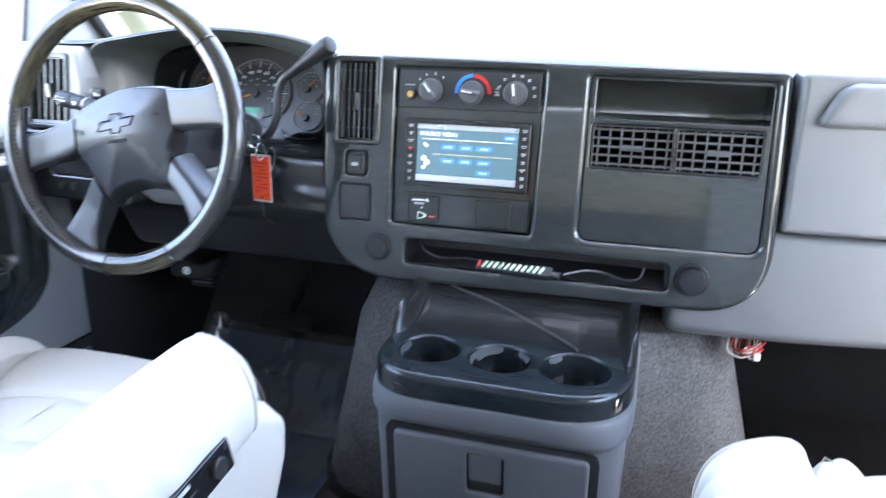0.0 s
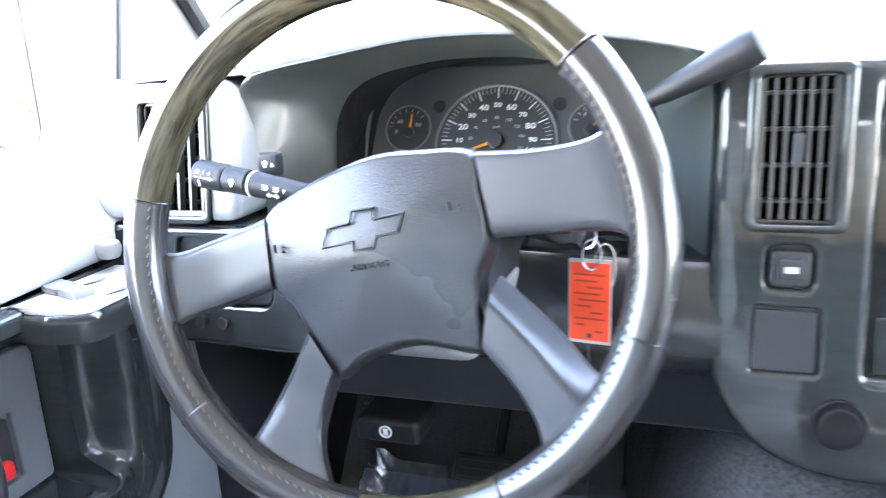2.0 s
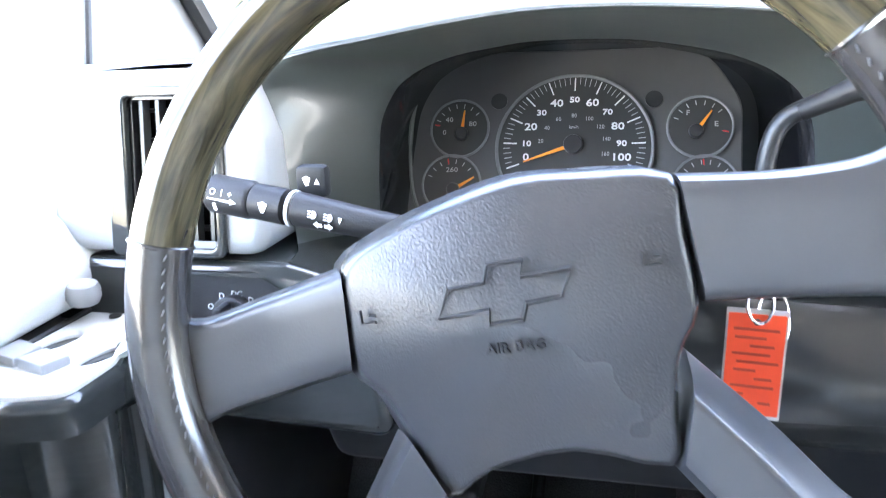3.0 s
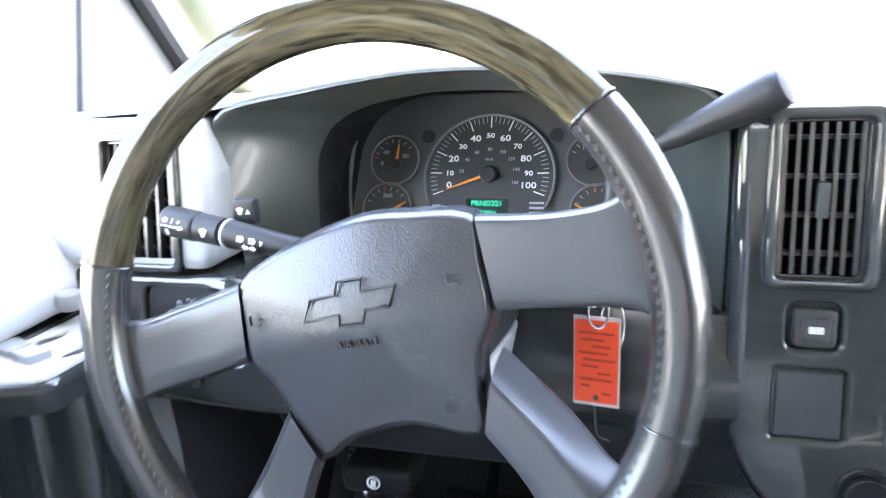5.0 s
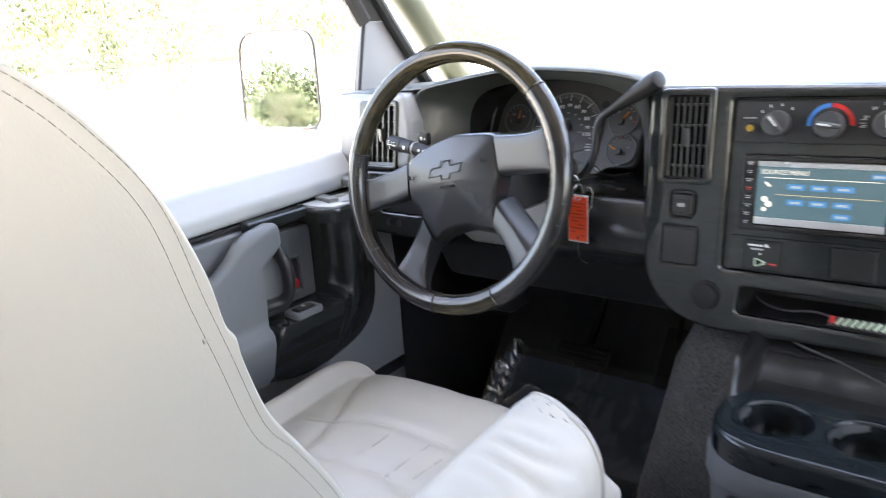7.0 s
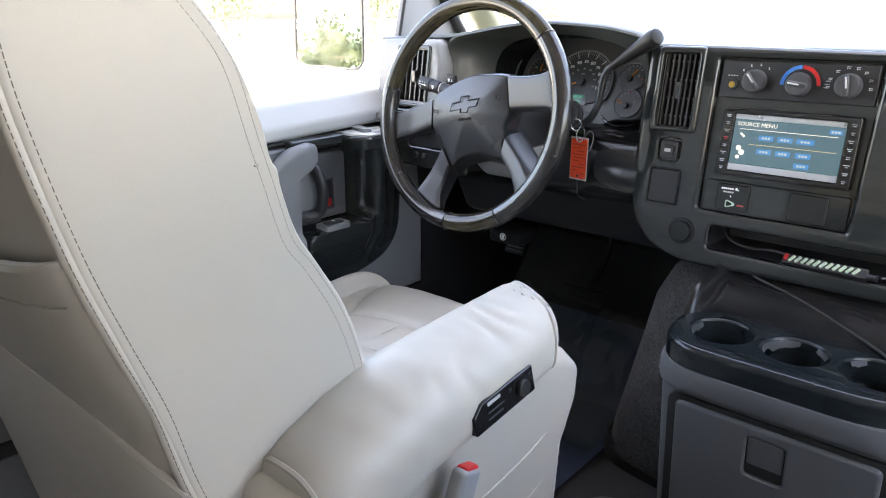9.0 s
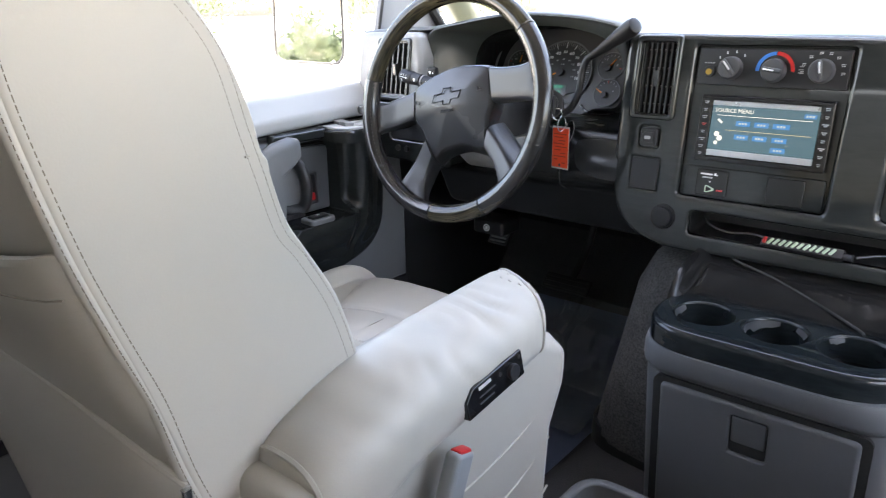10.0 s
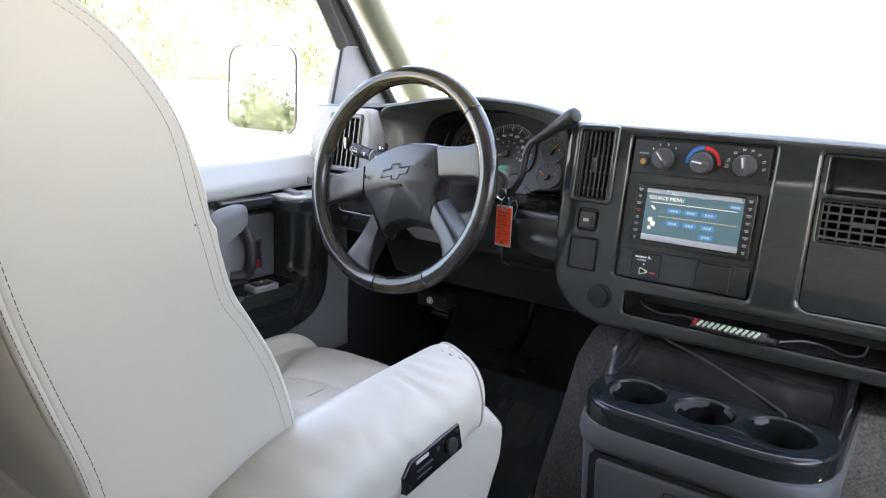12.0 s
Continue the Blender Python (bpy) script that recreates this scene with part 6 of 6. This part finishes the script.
    for v, sl in ((0.352, 0.040), (0.285, 0.045), (0.205, 0.05)):
        part("piping", tube(smooth_path([w(-0.0462, -0.78, v), w(-0.0455, -0.6, v + sl * 0.25), w(-0.0460, -0.48, v + sl * 0.6), w(-0.049, -0.402, v + sl * 1.2)], 5), 0.0016, 5), SEAM, shield)
    # armrest: stuffed leather pad with rounded tip
    secs = []
    def arm_ring(y, zt, zb, hw, k=1.0):
        lp = []
        for i in range(48):
            q = 2 * math.pi * i / 48
            c, d = math.cos(q), math.sin(q)
            c, d = math.copysign(abs(c) ** (0.74 if d > 0 else 0.6), c), math.copysign(abs(d) ** (0.88 if d > 0 else 0.6), d)
            split = zb + (zt - zb) * 0.45
            x = -0.093 + hw * k * c * (1.0 if sign > 0 else 0.74)
            skew = 0.60 * max(0.0, min(1.0, (y + 0.60) / 0.20)) ** 1.5
            lp.append(w(x, y + 0.03 * max(0.0, y + 0.60) - skew * (x + 0.12), split + ((zt - split) if d > 0 else (split - zb)) * d * k))
        return lp

    for y, zt, zb, hw in ((-0.778, 0.478, 0.420, 0.040), (-0.774, 0.492, 0.405, 0.052), (-0.760, 0.504, 0.398, 0.059), (-0.73, 0.518, 0.405, 0.063), (-0.69, 0.531, 0.425, 0.065), (-0.64, 0.540, 0.440, 0.065), (-0.57, 0.545, 0.449, 0.064), (-0.49, 0.549, 0.459, 0.064), (-0.440, 0.551, 0.466, 0.064), (-0.418, 0.551, 0.467, 0.063), (-0.402, 0.548, 0.470, 0.060), (-0.392, 0.543, 0.475, 0.055), (-0.385, 0.536, 0.482, 0.047), (-0.381, 0.524, 0.492, 0.034), (-0.3795, 0.513, 0.502, 0.014)):
        secs.append(arm_ring(y, zt, zb, hw))
    dense = []
    for i in range(48):
        dense.append(smooth_path([lp[i] for lp in secs], 16))
    bm = loft([[dense[i][j] for i in range(48)] for j in range(len(dense[0]))])
    for v in bm.verts:
        a = v.co
        fold = math.exp(-((a.y + 0.52) / 0.085) ** 2)
        lane = a.y * 75 - a.z * 48 + 4.5 * noise.noise(Vector((a.x * 13, a.y * 12, a.z * 13)))
        pucker = 0.5 + 0.5 * math.cos(lane * 2.6)
        strength = max(0.15, min(1.0, 0.6 + 1.3 * noise.noise(Vector((a.x * 16, a.y * 15, a.z * 16 + 5.0)))))
        crease = 0.0012 * noise.noise(Vector((a.x * 9, a.y * 26 + a.z * 30, 3.1))) - 0.0032 * fold * strength * pucker ** 2
        v.co.z += crease
        v.co.x += crease * 0.9 * sign
    spots = [v.co.copy() for v in bm.verts if -0.435 < v.co.y < -0.400 and v.co.z > 0.541][::17] if sign > 0 else []
    arm = part("armrest", bm, LEATHER, s, "cream leather armrest with worn front edge", sharp=80)
    part("piping", tube(arm_ring(-0.772, 0.494, 0.402, 0.0535), 0.0032, 6, closed=True), SEAM, arm)
    part("piping", tube(arm_ring(-0.404, 0.5485, 0.4695, 0.0608), 0.0022, 6, closed=True), LEATHER, arm)
    for k, c in enumerate(spots):
        part("wear_mark", tube([c, c + Vector((0.003 * sign, -0.003, 0)), c + Vector((0.007 * sign, -0.004 - 0.001 * (k % 3), -0.0006))], [0.0008, 0.0016, 0.0006], 5), SEAM, arm)
    if sign > 0:
        m = axes((-0.0250, -0.551, 0.4880), (0, 1, 0.13), (-0.12, 0, 1))
        pan = part("switch_panel", plate(rpoly([(-0.049, -0.015, 0.002), (0.049, -0.015, 0.002), (0.049, 0.015, 0.002), (-0.036, 0.015, 0.002), (-0.049, 0.005, 0.002)]), [], lambda u, v, d: m @ Vector((u, v, -d)), 0.008, 0.0015), GLOSSBLACK, s, "black power seat switch panel")
        for u, v in ((-0.043, -0.008), (0.008, 0.007), (0.043, 0.009)):
            part("screw", disc(m @ Vector((u, v, -0.0005)), m.to_3x3() @ Vector((0, 0, 1)), 0.0028, 0.0012, 14), CHROME, pan)
        part("rotary_knob", disc(m @ Vector((0.027, 0.0, 0)), m.to_3x3() @ Vector((0, 0, 1)), 0.009, 0.006, 22, 0.002), BLACK, pan)
        for u, v, a, b in ((-0.016, 0.001, 0.026, 0.0012), (-0.018, -0.006, 0.024, 0.0012), (-0.018, 0.0105, 0.020, 0.0035)):
            part("switch_mark", slat(m @ Matrix.Translation((u, v, 0.0006)), a, b, 0.0008, 0), KNOB if b < 0.003 else DIMWHITE, pan)
    return s


seat(1, "cream leather captain's seat with armrest and switch panel, driver's")
seat(-1, "cream leather captain's seat with armrest, passenger's")


def buckle():
    b = thing("seat_belt_buckle", "grey seat belt buckle with a red release button", "seat belt", (-0.03, -0.62, 0.42))
    m = Matrix.Translation((-0.020, -0.630, 0.416)) @ pose(0, 0, 0, -22, 4, 8)
    part("body", box((-0.009, -0.0175, -0.11), (0.009, 0.0175, 0.034), 0.006, 3, m=m), PALE, b)
    part("button", box((-0.0065, -0.013, 0.028), (0.0065, 0.013, 0.0358), 0.003, 2, m=m), RED, b, "red button")
    return b


buckle()


def floor_tray():
    t = thing("floor_tray", "pale blue-grey open storage tray on the floor between the seats", "storage tray", (0.12, -0.5, 0))
    lp = rpoly([(-0.045, -0.72, 0.05), (0.30, -0.72, 0.05), (0.30, -0.302, 0.05), (-0.045, -0.302, 0.05)], 6)
    part("tub", plate(lp, [(inset(lp, 0.016), 0.20, True)], lambda u, v, d: (u, v, 0.235 - d), 0.235, 0.006, 0.004), COVERGREY, t)
    return t


floor_tray()


# ---- footwell ----
def pedals():
    br = thing("brake_pedal", "black ribbed rubber brake pedal", "pedal", (-0.42, 0.33, 0.2))
    m = Matrix.Translation((-0.445, 0.325, 0.215)) @ pose(0, 0, 0, 50, 0, 0)
    part("pad", box((-0.062, -0.012, -0.008), (0.062, 0.03, 0.008), 0.007, m=m), RUBBER, br)
    for k in range(3):
        part("rib", box((-0.055, -0.006 + 0.012 * k, 0.007), (0.055, 0.0 + 0.012 * k, 0.011), 0.001, 1, m=m), RUBBER, br)
    part("arm", tube(smooth_path([(-0.445, 0.335, 0.21), (-0.44, 0.42, 0.30), (-0.43, 0.46, 0.45)], 5), 0.009, 8), BLACK, br)
    ac = thing("accelerator_pedal", "black rubber accelerator pedal", "pedal", (-0.28, 0.36, 0.12))
    m = Matrix.Translation((-0.285, 0.44, 0.20)) @ pose(0, 0, 0, 50, 0, 0)
    part("pad", box((-0.028, -0.07, -0.006), (0.028, 0.07, 0.006), 0.005, m=m), RUBBER, ac)
    part("arm", tube(smooth_path([(-0.285, 0.46, 0.23), (-0.285, 0.50, 0.31), (-0.285, 0.51, 0.42)], 5), 0.007, 8), BLACK, ac)
    pk = thing("parking_brake_release", "black parking brake release handle with white symbol", "brake handle", (-0.51, 0.11, 0.41))
    part("handle", box((-0.555, 0.10, 0.392), (-0.475, 0.17, 0.424), 0.008, 3), GRIP, pk)
    q = Vector((-0.516, 0.0985, 0.409))
    part("symbol", tube([q + Vector((0.007 * math.cos(t), 0, 0.007 * math.sin(t))) for t in (2 * math.pi * i / 18 for i in range(18))], 0.0012, 6, closed=True), WHITE, pk)
    part("symbol", box(q - Vector((0.0028, 0.001, 0.004)), q + Vector((0.0028, 0.0006, 0.004))), WHITE, pk)
    pp = thing("parking_brake_pedal", "ribbed metal parking brake pedal", "pedal", (-0.62, 0.3, 0.3))
    m = Matrix.Translation((-0.60, 0.27, 0.33)) @ pose(0, 0, 0, 55, 0, 0)
    part("pad", box((-0.028, -0.022, -0.005), (0.028, 0.022, 0.005), 0.004, m=m), RUBBER, pp)
    for k in range(4):
        part("rib", box((-0.022, -0.016 + 0.009 * k, 0.004), (0.022, -0.012 + 0.009 * k, 0.008), 0.001, 1, m=m), GREY, pp)
    part("arm", tube(smooth_path([(-0.60, 0.28, 0.33), (-0.60, 0.38, 0.40), (-0.60, 0.45, 0.5)], 5), 0.008, 8), BLACK, pp)


pedals()


def mats():
    for x0, x1, lab in ((-0.69, -0.24, "navy driver floor mat under clear plastic film"), (0.53, 0.95, "dark passenger floor mat")):
        g = [[(x0 + (x1 - x0) * i / 12, -0.15 + 0.55 * j / 14, 0.012 + 0.75 * max(0, j / 14 * 0.55 - 0.37) + 0.002 * noise.noise(Vector((i * 0.6, j * 0.6, x0)))) for i in range(13)] for j in range(15)]
        bm = loft(g, closed=False)
        bmesh.ops.solidify(bm, geom=bm.faces[:], thickness=0.006)
        whole("floor_mat", bm, MAT if x0 < 0 else DARKFLOOR, lab, "floor mat", (x0, 0, 0), group="floor mats")
    g = []
    for j in range(110):
        row = []
        for i in range(120):
            u, v = i / 119, j / 109
            x, y = -0.676 + 0.425 * u, 0.04 + 0.365 * v
            h = 0.026 + 0.75 * max(0, y - 0.215) + 0.004 * noise.noise(Vector((u * 4, v * 4, 1.7))) + 0.0008 * noise.noise(Vector((u * 16, v * 14, 8.0)))
            # looped folds where the film bunches up before the seat
            q = math.hypot((x + 0.525) / 0.108, (y - 0.228 + 0.010 * noise.noise(Vector((u * 6, v * 3, 5.0)))) / 0.082)
            for r0, size, wide in ((1.0, 0.040, 0.085), (0.70, 0.034, 0.06), (0.42, 0.028, 0.07)):
                h += size * math.exp(-((q - r0) / wide) ** 2) * (0.8 + 0.5 * noise.noise(Vector((u * 11, v * 9, r0 * 9))))
            # crinkled turned-up side edge and a lengthwise crease
            h += 0.060 * math.exp(-(u / 0.06) ** 2) * (0.25 + abs(noise.noise(Vector((v * 17 + 6 * u, 2.0, u * 16)))))
            h += 0.007 * math.exp(-((u - 0.53 - 0.05 * v) / 0.012) ** 2) * (0.6 + noise.noise(Vector((v * 7, 1.0, 4.0))))
            row.append((x + 0.008 * noise.noise(Vector((v * 8, u, 0))), y, h))
        g.append(row)
    bm = loft(g, closed=False)
    whole("plastic_film", bm, FILM, "crumpled clear plastic film over the floor mat", "plastic film", (-0.45, 0.1, 0.02), sharp=70).visible_shadow = False


mats()


# ---- outside ----
def tree(x, y, height, spread, seed, leaves, name="tree", low=0.35):
    rnd = random.Random(seed)
    t = thing(name, "sunlit green broadleaf tree beside the drive" if name == "tree" else "sunlit leafy garden bush", name, (x, y, -0.75), group="trees" if name == "tree" else "bushes")
    base = Vector((x, y, -0.75))
    trunk = tube([base, base + Vector((0.1, 0, height * 0.3)), base + Vector((-0.05, 0.1, height * 0.6)), base + Vector((0.05, 0, height * 0.85))], [0.16 * height / 6, 0.13 * height / 6, 0.08 * height / 6, 0.03 * height / 6], 8)
    for k in range(7):
        a, z = rnd.uniform(0, 6.28), height * rnd.uniform(0.3, 0.7)
        tip = base + Vector((math.cos(a) * spread * 0.8, math.sin(a) * spread * 0.8, z + height * 0.2))
        tube([base + Vector((0, 0, z)), (base + Vector((0, 0, z)) + tip) / 2 + Vector((0, 0, 0.1)), tip], [0.06 * height / 6, 0.04 * height / 6, 0.012], 6, bm=trunk)
    part("trunk", trunk, BARK, t)
    verts, faces = [], []
    clumps = [(Vector((rnd.gauss(0, spread * 0.45), rnd.gauss(0, spread * 0.45), height * rnd.uniform(low, 0.98))), spread * rnd.uniform(0.18, 0.4)) for _ in range(26)]
    for i in range(leaves):
        c, r = clumps[rnd.randrange(len(clumps))]
        p = base + c + Vector((rnd.gauss(0, r * 0.55), rnd.gauss(0, r * 0.55), rnd.gauss(0, r * 0.5)))
        size = rnd.uniform(0.025, 0.055) * (1.0 if name == "bush" else 2.0)
        q = Euler((rnd.uniform(0, 6), rnd.uniform(0, 6), rnd.uniform(0, 6))).to_matrix()
        k = len(verts)
        verts += [p + q @ Vector(v) * size for v in ((-1, 0, 0), (-0.3, 0.45, 0.1), (0.6, 0.35, 0), (1, 0, -0.1), (0.6, -0.35, 0), (-0.3, -0.45, 0.1))]
        faces.append(tuple(range(k, k + 6)))
    me = bpy.data.meshes.new("crown")
    me.from_pydata([v - base for v in verts], [], faces)
    me.materials.append(LEAF)
    ob = new("crown", me)
    ob.parent = t
    return t


def outside():
    g = bmesh.new()
    bmesh.ops.create_grid(g, x_segments=2, y_segments=2, size=600, matrix=Matrix.Translation((0, 0, -0.75)))
    whole("ground", g, CONCRETE, "pale sunlit concrete drive reaching the horizon", "ground", kind="structure")
    for i, (x, y, h, s) in enumerate(((-17, 7, 6.0, 2.2), (-20, 11.5, 7.0, 2.6), (-16, 14.5, 5.2, 2.0), (-22, 17, 7.5, 2.8), (-14, 26, 6.5, 2.8), (-8.5, 29, 7.0, 3.0), (-19, 25, 7.0, 2.8), (-2, 46, 7.5, 2.8))):
        tree(x, y, h, s, 20 + i, 3200, low=0.25)
    for i, (x, y, h, s) in enumerate(((-3.2, -8.4, 1.35, 0.75), (-4.6, -9.4, 1.3, 0.8), (-3.8, -11.0, 1.5, 0.9))):
        tree(x, y, h, s, 60 + i, 6000, "bush", 0.1)


outside()
